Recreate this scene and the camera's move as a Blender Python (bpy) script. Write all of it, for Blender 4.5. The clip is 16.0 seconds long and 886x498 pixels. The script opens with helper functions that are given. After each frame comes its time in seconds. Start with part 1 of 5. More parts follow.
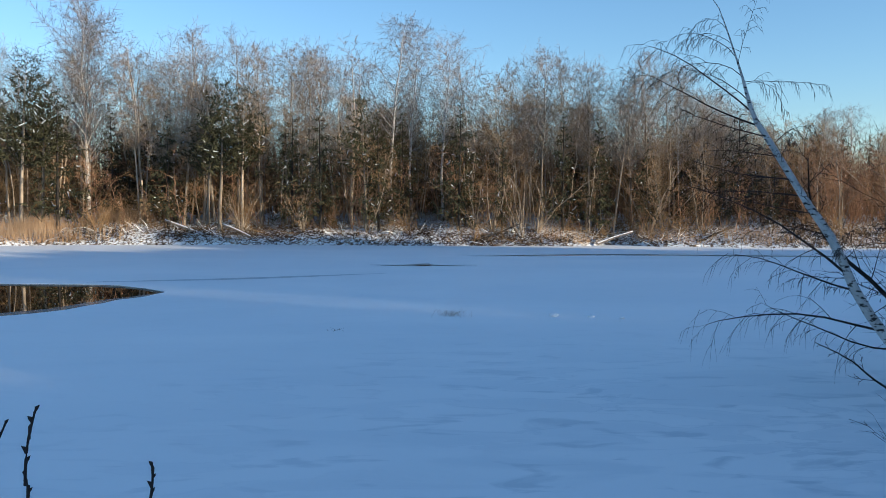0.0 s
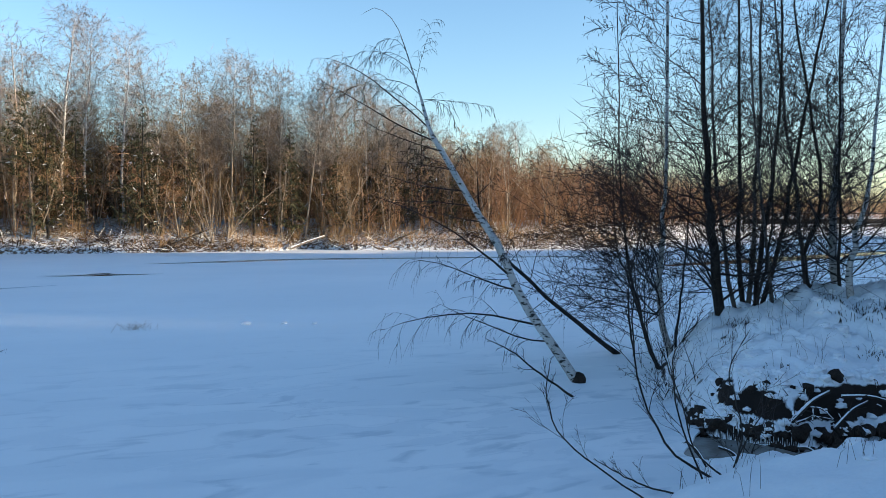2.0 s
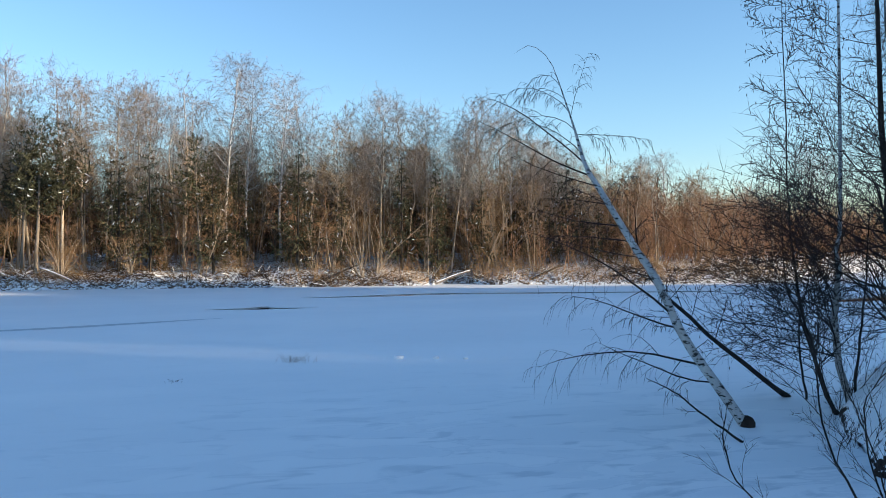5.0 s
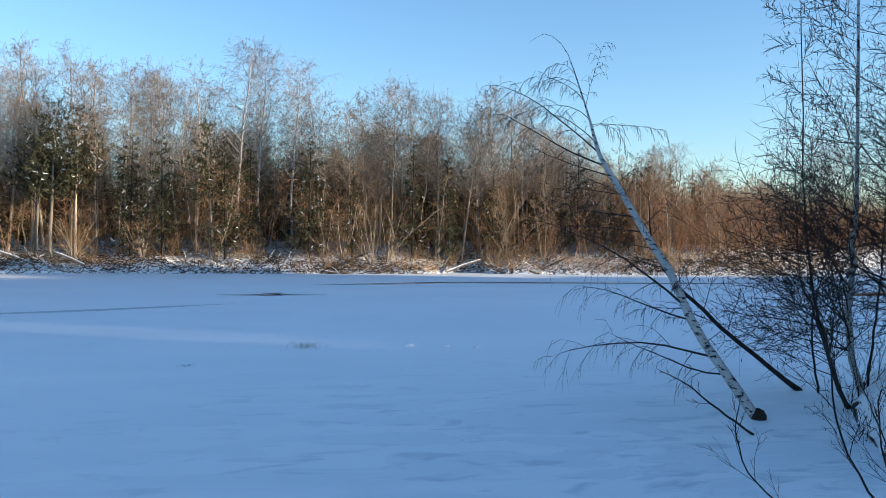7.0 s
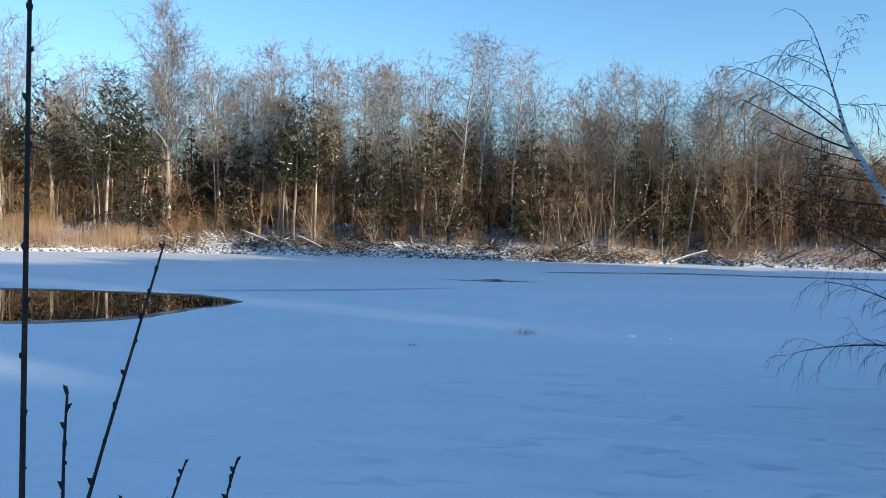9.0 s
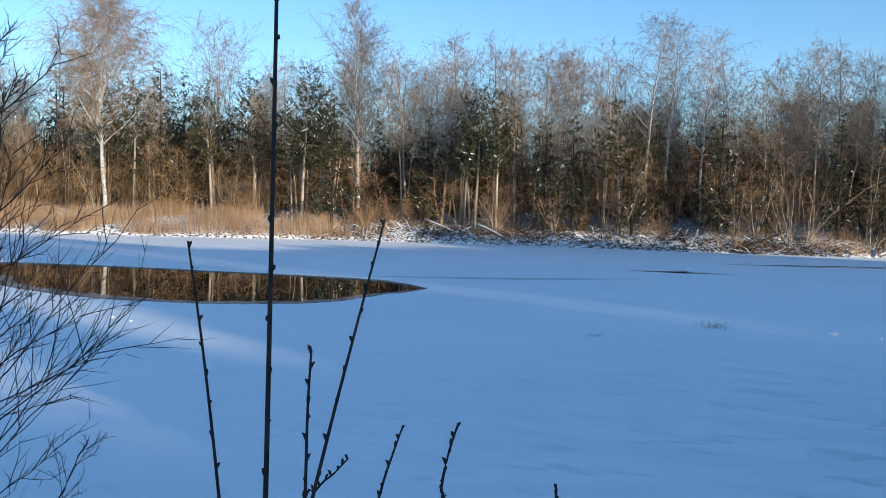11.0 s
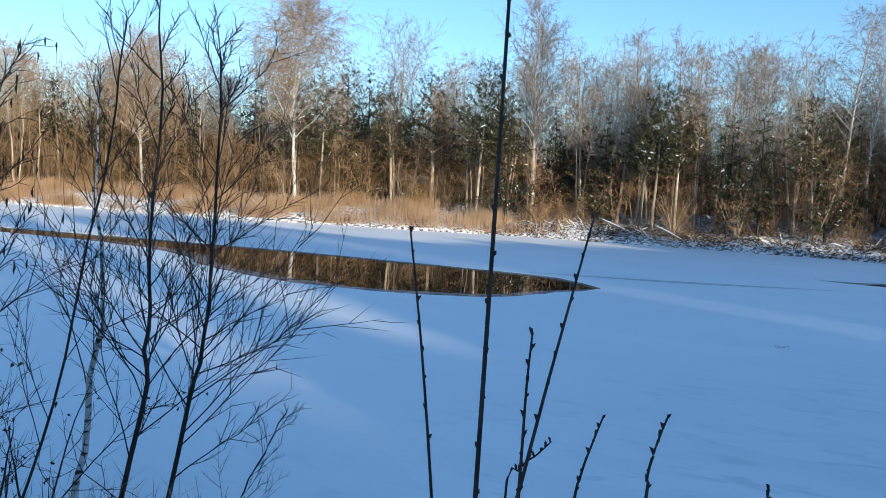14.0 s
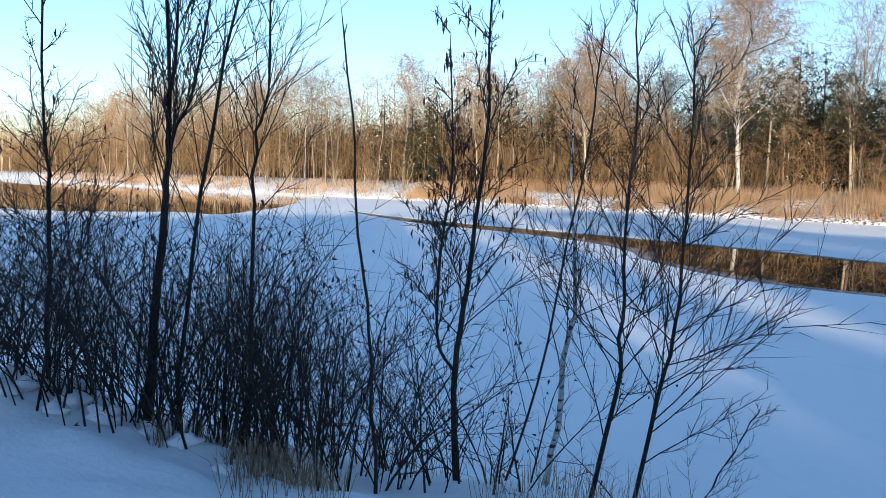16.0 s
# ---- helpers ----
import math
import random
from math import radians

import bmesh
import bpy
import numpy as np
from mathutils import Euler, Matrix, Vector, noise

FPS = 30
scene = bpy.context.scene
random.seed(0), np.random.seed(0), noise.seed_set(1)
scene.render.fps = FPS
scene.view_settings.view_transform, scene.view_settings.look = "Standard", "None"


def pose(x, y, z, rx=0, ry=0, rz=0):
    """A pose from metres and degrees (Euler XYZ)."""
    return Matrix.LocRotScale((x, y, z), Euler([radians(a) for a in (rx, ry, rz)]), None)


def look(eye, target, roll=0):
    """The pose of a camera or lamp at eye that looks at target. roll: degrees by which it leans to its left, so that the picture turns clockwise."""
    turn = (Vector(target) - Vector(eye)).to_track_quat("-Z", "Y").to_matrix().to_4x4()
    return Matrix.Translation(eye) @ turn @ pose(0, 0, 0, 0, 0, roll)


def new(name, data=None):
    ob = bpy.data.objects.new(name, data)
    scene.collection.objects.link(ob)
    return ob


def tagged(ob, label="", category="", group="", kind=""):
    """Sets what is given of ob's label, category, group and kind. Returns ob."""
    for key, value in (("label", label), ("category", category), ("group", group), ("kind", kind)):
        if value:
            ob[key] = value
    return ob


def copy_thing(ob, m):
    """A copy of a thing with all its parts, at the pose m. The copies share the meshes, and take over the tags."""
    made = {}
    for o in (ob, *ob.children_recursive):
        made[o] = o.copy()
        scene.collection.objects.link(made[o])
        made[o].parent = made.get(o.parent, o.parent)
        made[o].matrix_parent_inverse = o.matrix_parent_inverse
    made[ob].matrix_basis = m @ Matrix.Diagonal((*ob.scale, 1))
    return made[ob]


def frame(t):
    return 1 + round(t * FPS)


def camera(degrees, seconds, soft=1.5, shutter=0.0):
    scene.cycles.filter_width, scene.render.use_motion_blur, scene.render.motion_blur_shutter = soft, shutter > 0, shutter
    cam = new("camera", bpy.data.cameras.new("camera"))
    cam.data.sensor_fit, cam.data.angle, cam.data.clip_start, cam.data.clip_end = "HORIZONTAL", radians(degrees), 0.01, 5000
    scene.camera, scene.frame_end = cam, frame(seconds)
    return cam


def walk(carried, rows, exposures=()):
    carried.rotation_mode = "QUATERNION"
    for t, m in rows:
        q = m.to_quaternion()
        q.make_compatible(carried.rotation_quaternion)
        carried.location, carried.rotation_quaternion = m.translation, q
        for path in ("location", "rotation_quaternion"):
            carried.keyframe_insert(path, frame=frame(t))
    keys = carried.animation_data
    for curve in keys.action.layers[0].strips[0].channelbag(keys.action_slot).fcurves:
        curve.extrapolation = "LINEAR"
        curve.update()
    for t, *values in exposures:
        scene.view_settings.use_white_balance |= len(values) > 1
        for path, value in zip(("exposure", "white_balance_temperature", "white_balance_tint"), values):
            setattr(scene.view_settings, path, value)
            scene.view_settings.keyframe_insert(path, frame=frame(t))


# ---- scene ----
cam = camera(57.0, 16.0, 0.8)

# seconds, x, y, z, yaw to the left, pitch up, roll clockwise
PATH = [
    (0, 0.240, 0.123, 3.099, -1.38, -2.94, 0.15),
    (0.5, 0.219, 0.008, 3.195, -15.76, -2.85, 0.05),
    (1, 0.246, -0.035, 3.190, -22.46, -2.81, 0.68),
    (1.5, 0.252, -0.045, 3.196, -22.81, -2.76, 0.45),
    (2, 0.249, -0.048, 3.198, -22.71, -2.61, 0.27),
    (2.5, 0.245, -0.049, 3.200, -23.04, -2.51, 0.43),
    (3, 0.198, -0.004, 3.209, -22.23, -1.78, 0.93),
    (3.5, 0.127, 0.004, 3.226, -19.68, 3.55, 1.06),
    (4, 0.055, 0.040, 3.243, -14.36, 1.83, 0.47),
    (6.5, 0.008, 0.082, 3.235, -12.17, -1.06, -0.19),
    (7, -0.012, 0.085, 3.232, -12.04, -1.03, 0.54),
    (7.5, -0.024, 0.084, 3.229, -11.41, -0.58, 1.10),
    (8, -0.029, 0.087, 3.217, -11.18, -0.85, 2.55),
    (8.5, -0.038, 0.089, 3.212, -7.81, -1.99, 4.30),
    (9, -0.036, 0.068, 3.222, 3.26, -2.09, 1.16),
    (9.5, -0.139, 0.026, 3.205, 13.38, -3.05, 0.53),
    (12, -0.113, 0.032, 3.181, 16.79, -2.85, 1.40),
    (12.5, -0.144, 0.003, 3.179, 18.40, -2.79, 1.92),
    (13, -0.170, -0.026, 3.175, 21.21, -2.94, 2.99),
    (13.5, -0.185, -0.055, 3.170, 24.11, -3.19, 3.17),
    (14, -0.198, -0.092, 3.164, 27.75, -3.69, 2.89),
    (14.5, -0.187, -0.137, 3.169, 34.58, -5.15, 2.16),
    (15, -0.219, -0.186, 3.186, 38.94, -5.33, 1.42),
    (15.5, -0.254, -0.274, 3.173, 48.62, -5.09, 1.01),
    (16, -0.297, -0.362, 3.155, 57.80, -5.04, 1.12),
]


def gaze(x, y, z, yaw, pitch, roll):
    a, b = radians(yaw), radians(pitch)
    return look((x, y, z), (x - math.sin(a) * math.cos(b), y + math.cos(a) * math.cos(b), z + math.sin(b)), roll)


# seconds, stops, white balance
EXPOSURES = [(0, 0.68, 5010, 6), (0.4, 0.77, 5090, 6), (1, 1.07, 5400, 8), (3.0, 1.07, 5390, 8), (3.6, 0.98, 5320, 8), (4, 0.94, 5270, 8), (6.5, 0.94, 5100, 7), (8, 0.90, 5070, 7), (8.6, 0.88, 5020, 6), (9.2, 0.74, 4830, 6),
             (12, 0.72, 4850, 6), (13.5, 0.77, 4890, 6), (14.5, 0.89, 4880, 4), (15.2, 0.97, 5010, 8), (16, 0.93, 5170, 9)]
walk(cam, [(t, gaze(*row)) for t, *row in PATH], exposures=EXPOSURES)

# ---- light ----
SUN_AZ, SUN_EL = 118.0, 10.0         # degrees clockwise from +y, degrees above the horizon
world = bpy.data.worlds.new("winter_sky")
scene.world = world
world.use_nodes = True
wn = world.node_tree.nodes
sky = wn.new("ShaderNodeTexSky")
sky.sky_type = "NISHITA"
sky.sun_disc = False
sky.sun_elevation, sky.sun_rotation = radians(SUN_EL), radians(SUN_AZ)
sky.air_density, sky.dust_density, sky.ozone_density = 1.0, 0.45, 1.5
wn["Background"].inputs["Strength"].default_value = 0.126
world.node_tree.links.new(sky.outputs[0], wn["Background"].inputs["Color"])

sun_data = bpy.data.lights.new("sun", "SUN")
sun_data.energy, sun_data.angle, sun_data.color = 5.0, radians(0.53), (1.0, 0.71, 0.39)
sun = new("sun", sun_data)
TO_SUN = Vector((math.sin(radians(SUN_AZ)) * math.cos(radians(SUN_EL)), math.cos(radians(SUN_AZ)) * math.cos(radians(SUN_EL)), math.sin(radians(SUN_EL))))
sun.matrix_world = look(TO_SUN * 200, (0, 0, 0))


# ---- materials ----
def material(name, colours, scale=4.0, rough=0.85, bump=0.3, fine=40.0, stretch=(1, 1, 1), vary=0.0, stops=(0.3, 0.7), metal=0.0, spec=0.3, depth=0.02):
    """A rough natural surface: two colours mixed by noise at one scale, fine grain at another, and relief."""
    m = bpy.data.materials.new(name)
    m.use_nodes = True
    nt = m.node_tree
    n, link = nt.nodes, nt.links.new
    b = n["Principled BSDF"]
    b.inputs["Roughness"].default_value, b.inputs["Metallic"].default_value = rough, metal
    b.inputs["Specular IOR Level"].default_value = spec
    tc, mp = n.new("ShaderNodeTexCoord"), n.new("ShaderNodeMapping")
    mp.inputs["Scale"].default_value = stretch
    link(tc.outputs["Object"], mp.inputs["Vector"])
    big, small = n.new("ShaderNodeTexNoise"), n.new("ShaderNodeTexNoise")
    big.inputs["Scale"].default_value, big.inputs["Detail"].default_value = scale, 5
    small.inputs["Scale"].default_value, small.inputs["Detail"].default_value = fine, 3
    ramp = n.new("ShaderNodeValToRGB")
    for e, stop, c in zip(ramp.color_ramp.elements, stops, colours):
        e.position, e.color = stop, (*c, 1)
    link(mp.outputs[0], big.inputs["Vector"]), link(mp.outputs[0], small.inputs["Vector"])
    add = n.new("ShaderNodeMath")
    add.operation = "MULTIPLY_ADD"
    add.inputs[1].default_value = 0.3
    link(small.outputs["Fac"], add.inputs[0]), link(big.outputs["Fac"], add.inputs[2])
    less = n.new("ShaderNodeMath")
    less.operation, less.inputs[1].default_value = "SUBTRACT", 0.15
    link(add.outputs[0], less.inputs[0]), link(less.outputs[0], ramp.inputs["Fac"])
    out = ramp.outputs["Color"]
    if vary:
        info, hsv, span = n.new("ShaderNodeObjectInfo"), n.new("ShaderNodeHueSaturation"), n.new("ShaderNodeMapRange")
        span.inputs["To Min"].default_value, span.inputs["To Max"].default_value = 1 - vary, 1 + vary
        link(info.outputs["Random"], span.inputs["Value"]), link(span.outputs[0], hsv.inputs["Value"]), link(out, hsv.inputs["Color"])
        out = hsv.outputs["Color"]
    link(out, b.inputs["Base Color"])
    if bump:
        bm_ = n.new("ShaderNodeBump")
        bm_.inputs["Strength"].default_value, bm_.inputs["Distance"].default_value = bump, depth
        link(add.outputs[0], bm_.inputs["Height"]), link(bm_.outputs[0], b.inputs["Normal"])
    return m


SNOW_CAP = material("snow_cap", ((0.80, 0.82, 0.86), (0.9, 0.9, 0.91)), 6, 0.7, 0.4, 60, spec=0.2)
BARK_DARK = material("dark_bark", ((0.015, 0.013, 0.012), (0.050, 0.042, 0.036)), 7, 0.95, 0.8, 40, (1, 1, 0.35), 0.15)
BARK_GREY = material("grey_bark", ((0.06, 0.052, 0.047), (0.16, 0.14, 0.125)), 7, 0.95, 0.8, 40, (1, 1, 0.35), 0.15)
BARK_BROWN = material("brown_bark", ((0.17, 0.135, 0.100), (0.46, 0.38, 0.29)), 3, 0.95, 0.6, 30, (1, 1, 0.3), 0.35)
TWIG_DARK = material("dark_twig", ((0.020, 0.016, 0.015), (0.052, 0.040, 0.034)), 8, 0.85, 0, 60, vary=0.15)
TWIG_BROWN = material("brown_twig", ((0.145, 0.088, 0.040), (0.37, 0.243, 0.120)), 0.5, 0.9, 0, 6, vary=0.35)
TWIG_FROST = material("frosted_twig", ((0.145, 0.115, 0.094), (0.33, 0.275, 0.232)), 0.4, 0.9, 0, 6, vary=0.25)
TWIG_ROSE = material("birch_twig", ((0.15, 0.102, 0.060), (0.33, 0.235, 0.143)), 0.4, 0.9, 0, 6, vary=0.2)
TWIG_OCHRE = material("willow_twig", ((0.17, 0.107, 0.044), (0.34, 0.235, 0.115)), 0.6, 0.9, 0, 6, vary=0.3)
NEEDLES = material("needles", ((0.018, 0.019, 0.008), (0.062, 0.058, 0.026)), 2, 0.8, 0, 12, vary=0.3)
REED = material("dry_reed", ((0.33, 0.20, 0.10), (0.58, 0.42, 0.26)), 0.5, 0.9, 0, 5)
GRASS_DRY = material("dry_grass", ((0.16, 0.11, 0.065), (0.36, 0.27, 0.17)), 2, 0.9, 0, 14)
CATKIN = material("catkin", ((0.030, 0.022, 0.018), (0.07, 0.05, 0.035)), 9, 0.9, 0, 50)
SOIL = material("peat", ((0.010, 0.008, 0.007), (0.045, 0.032, 0.024)), 5, 0.95, 0.8, 30)
PLANK = material("weathered_board", ((0.24, 0.16, 0.08), (0.42, 0.30, 0.16)), 3, 0.85, 0.4, 30, (1, 1, 0.2))
YELLOW_PAINT = material("yellow_paint", ((0.52, 0.36, 0.10), (0.60, 0.43, 0.15)), 2, 0.7, 0.2, 30)
# dark dead twigs, and the shade inside the far wood put into the colour
TWIG_SHADE_DEAD = material("shade_and_dead_twig", ((0.022, 0.015, 0.010), (0.060, 0.038, 0.024)), 0.5, 0.95, 0, 6)
TWIG_MID = material("underwood_twig", ((0.075, 0.046, 0.025), (0.20, 0.128, 0.070)), 0.3, 0.95, 0, 6)
TWIG_RUSSET = material("russet_twig", ((0.16, 0.085, 0.044), (0.37, 0.215, 0.122)), 0.3, 0.95, 0, 6)
SCREEN_WOODS = material("far_woods", ((0.05, 0.038, 0.028), (0.12, 0.09, 0.065)), 0.5, 0.95, 0.5, 4, (1, 1, 0.25))


def birch_bark():
    m = material("birch_bark", ((0.36, 0.34, 0.32), (0.56, 0.54, 0.52)), 4, 0.75, 0.4, 30, vary=0.06)
    n, link = m.node_tree.nodes, m.node_tree.links.new
    b = n["Principled BSDF"]
    pale = b.inputs["Base Color"].links[0].from_socket
    tc, mp, noise_, ramp, mix = (n.new("ShaderNode" + k) for k in ("TexCoord", "Mapping", "TexNoise", "ValToRGB", "Mix"))
    mp.inputs["Scale"].default_value = (9, 9, 22)
    noise_.inputs["Scale"].default_value, noise_.inputs["Detail"].default_value = 1.0, 6
    link(tc.outputs["Object"], mp.inputs["Vector"]), link(mp.outputs[0], noise_.inputs["Vector"])
    ramp.color_ramp.elements[0].position, ramp.color_ramp.elements[1].position = 0.55, 0.62
    link(noise_.outputs["Fac"], ramp.inputs["Fac"])
    mix.data_type = "RGBA"
    link(ramp.outputs["Color"], mix.inputs[0]), link(pale, mix.inputs[6])
    mix.inputs[7].default_value = (0.03, 0.027, 0.025, 1)
    link(mix.outputs[2], b.inputs["Base Color"])
    return m


BARK_BIRCH = birch_bark()


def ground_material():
    """Snow that lies on what is flat; where steep, near-black for bare peat, roots and the shade of gaps."""
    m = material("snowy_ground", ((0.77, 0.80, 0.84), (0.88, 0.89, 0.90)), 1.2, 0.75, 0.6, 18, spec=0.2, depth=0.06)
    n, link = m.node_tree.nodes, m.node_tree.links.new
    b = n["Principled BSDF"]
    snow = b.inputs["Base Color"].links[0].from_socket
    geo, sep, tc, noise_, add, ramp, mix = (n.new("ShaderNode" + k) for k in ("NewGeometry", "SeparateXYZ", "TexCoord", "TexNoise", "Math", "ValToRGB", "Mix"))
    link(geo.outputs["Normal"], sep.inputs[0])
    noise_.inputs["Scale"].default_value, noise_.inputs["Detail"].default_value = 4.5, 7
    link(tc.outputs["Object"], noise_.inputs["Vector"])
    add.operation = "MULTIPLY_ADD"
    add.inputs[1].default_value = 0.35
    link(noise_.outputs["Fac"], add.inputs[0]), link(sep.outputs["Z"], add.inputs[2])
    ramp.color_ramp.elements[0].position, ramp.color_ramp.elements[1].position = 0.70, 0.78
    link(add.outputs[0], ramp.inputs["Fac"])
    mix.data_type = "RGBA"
    # one colour for bare peat and for the shade in hollows and gaps
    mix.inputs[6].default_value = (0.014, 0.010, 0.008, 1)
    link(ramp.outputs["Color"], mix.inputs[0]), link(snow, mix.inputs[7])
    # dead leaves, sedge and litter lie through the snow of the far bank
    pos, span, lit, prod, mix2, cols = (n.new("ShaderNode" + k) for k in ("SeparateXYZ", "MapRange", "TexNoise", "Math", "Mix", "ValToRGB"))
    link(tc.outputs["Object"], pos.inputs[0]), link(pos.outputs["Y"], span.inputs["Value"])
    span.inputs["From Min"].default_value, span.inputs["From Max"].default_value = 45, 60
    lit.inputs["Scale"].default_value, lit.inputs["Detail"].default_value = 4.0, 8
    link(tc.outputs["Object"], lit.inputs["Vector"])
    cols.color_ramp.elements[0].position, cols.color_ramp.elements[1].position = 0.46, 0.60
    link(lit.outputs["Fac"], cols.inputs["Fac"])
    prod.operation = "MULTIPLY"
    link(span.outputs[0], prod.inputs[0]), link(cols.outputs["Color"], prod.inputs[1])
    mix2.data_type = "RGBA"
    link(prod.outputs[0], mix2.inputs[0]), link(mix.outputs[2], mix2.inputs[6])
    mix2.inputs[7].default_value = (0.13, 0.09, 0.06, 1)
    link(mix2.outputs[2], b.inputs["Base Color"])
    return m


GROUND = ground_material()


def ice_material():
    """Snow-dusted lake ice: wind-packed snow, thinner greyish patches, faint ripples."""
    m = bpy.data.materials.new("snowy_ice")
    m.use_nodes = True
    n, link = m.node_tree.nodes, m.node_tree.links.new
    b = n["Principled BSDF"]
    b.inputs["Specular IOR Level"].default_value = 0.25
    tc = n.new("ShaderNodeTexCoord")

    def layer(scale, detail, stretch, lo, hi):
        mp, nz, rp = n.new("ShaderNodeMapping"), n.new("ShaderNodeTexNoise"), n.new("ShaderNodeMapRange")
        mp.inputs["Scale"].default_value = stretch
        mp.inputs["Rotation"].default_value = (0, 0, radians(-20))
        nz.inputs["Scale"].default_value, nz.inputs["Detail"].default_value = scale, detail
        nz.inputs["Distortion"].default_value = 0.6
        link(tc.outputs["Object"], mp.inputs[0]), link(mp.outputs[0], nz.inputs["Vector"])
        rp.inputs["From Min"].default_value, rp.inputs["From Max"].default_value = lo, hi
        link(nz.outputs["Fac"], rp.inputs["Value"])
        return rp.outputs[0], nz.outputs["Fac"]

    # the wind has broken the crust into plates near the alder bank
    far_off, ring = n.new("ShaderNodeVectorMath"), n.new("ShaderNodeMapRange")
    far_off.operation, far_off.inputs[1].default_value = "DISTANCE", (6.0, 8.0, 0.0)
    link(tc.outputs["Object"], far_off.inputs[0]), link(far_off.outputs["Value"], ring.inputs["Value"])
    ring.inputs["From Min"].default_value, ring.inputs["From Max"].default_value = 3.0, 13.0
    ring.inputs["To Min"].default_value, ring.inputs["To Max"].default_value = 1.0, 0.0
    crusted = ring.outputs[0]
    broad, _ = layer(0.09, 3, (1, 1.6, 1), 0.42, 0.62)
    drift, drift_h = layer(0.45, 6, (0.6, 1.3, 1), 0.52, 0.60)
    smudge, _ = layer(1.5, 7, (0.55, 1.3, 1), 0.57, 0.66)
    grain, grain_h = layer(9, 4, (0.7, 1.2, 1), 0.3, 0.7)

    def mix(fac, a, bb):
        x = n.new("ShaderNodeMix")
        x.data_type = "RGBA"
        link(fac, x.inputs[0])
        for k, v in ((6, a), (7, bb)):
            if isinstance(v, tuple):
                x.inputs[k].default_value = (*v, 1)
            else:
                link(v, x.inputs[k])
        return x.outputs[2]

    base = mix(broad, (0.87, 0.89, 0.91), (0.92, 0.93, 0.94))
    thin = n.new("ShaderNodeMath")
    thin.operation, thin.inputs[1].default_value = "MULTIPLY", 0.3
    link(drift, thin.inputs[0])
    base = mix(thin.outputs[0], base, (0.93, 0.935, 0.94))
    dark = n.new("ShaderNodeMath")
    dark.operation, dark.inputs[1].default_value = "MULTIPLY", 0.7
    patchy = n.new("ShaderNodeMath")
    patchy.operation, patchy.inputs[1].default_value, patchy.inputs[2].default_value = "MULTIPLY_ADD", 0.75, 0.07
    both_ = n.new("ShaderNodeMath")
    both_.operation = "MULTIPLY"
    link(crusted, patchy.inputs[0]), link(patchy.outputs[0], both_.inputs[0]), link(smudge, both_.inputs[1])
    link(both_.outputs[0], dark.inputs[0])
    base = mix(dark.outputs[0], base, (0.50, 0.56, 0.61))
    # thin broken edges of crusted drifts
    where, edge_h = layer(0.7, 5, (0.5, 1.5, 1), 0.0, 1.0)
    mask, _ = layer(0.2, 3, (1, 1, 1), 0.40, 0.55)
    step, both, tone = (n.new("ShaderNodeMath") for _ in range(3))
    step.operation, step.use_clamp = "MULTIPLY_ADD", True
    step.inputs[1].default_value, step.inputs[2].default_value = 9.0, -4.1
    both.operation, tone.operation, tone.inputs[1].default_value = "MULTIPLY", "MULTIPLY", 0.30
    link(edge_h, step.inputs[0]), link(step.outputs[0], both.inputs[0]), link(crusted, both.inputs[1]), link(both.outputs[0], tone.inputs[0])
    base = mix(tone.outputs[0], base, (0.62, 0.68, 0.74))
    near_mask = n.new("ShaderNodeMath")
    near_mask.operation = "MULTIPLY"
    link(mask, near_mask.inputs[0]), link(crusted, near_mask.inputs[1])
    off, size, fine, shown = (n.new("ShaderNodeMath") for _ in range(4))
    off.operation, off.inputs[1].default_value = "SUBTRACT", 0.5
    size.operation = "ABSOLUTE"
    fine.operation, fine.inputs[1].default_value = "LESS_THAN", 0.012
    shown.operation = "MULTIPLY"
    link(edge_h, off.inputs[0]), link(off.outputs[0], size.inputs[0]), link(size.outputs[0], fine.inputs[0])
    link(fine.outputs[0], shown.inputs[0]), link(near_mask.outputs[0], shown.inputs[1])
    half = n.new("ShaderNodeMath")
    half.operation, half.inputs[1].default_value = "MULTIPLY", 0.25
    link(shown.outputs[0], half.inputs[0])
    base = mix(half.outputs[0], base, (0.50, 0.56, 0.62))
    link(base, b.inputs["Base Color"])
    rough = n.new("ShaderNodeMapRange")
    rough.inputs["To Min"].default_value, rough.inputs["To Max"].default_value = 0.55, 0.8
    link(drift, rough.inputs["Value"]), link(rough.outputs[0], b.inputs["Roughness"])
    h = n.new("ShaderNodeMath")
    h.operation, h.inputs[1].default_value = "MULTIPLY_ADD", 0.15
    link(grain_h, h.inputs[0]), link(drift_h, h.inputs[2])
    bump = n.new("ShaderNodeBump")
    bump.inputs["Strength"].default_value, bump.inputs["Distance"].default_value = 0.3, 0.10
    link(h.outputs[0], bump.inputs["Height"]), link(bump.outputs[0], b.inputs["Normal"])
    return m


ICE = ice_material()
WET_ICE = material("wet_brown_ice", ((0.13, 0.12, 0.10), (0.26, 0.26, 0.25)), 2.5, 0.25, 0.2, 18, spec=0.5)
THIN_ICE = material("thin_wet_ice", ((0.16, 0.17, 0.17), (0.30, 0.33, 0.35)), 1.2, 0.18, 0.1, 14, spec=0.5)


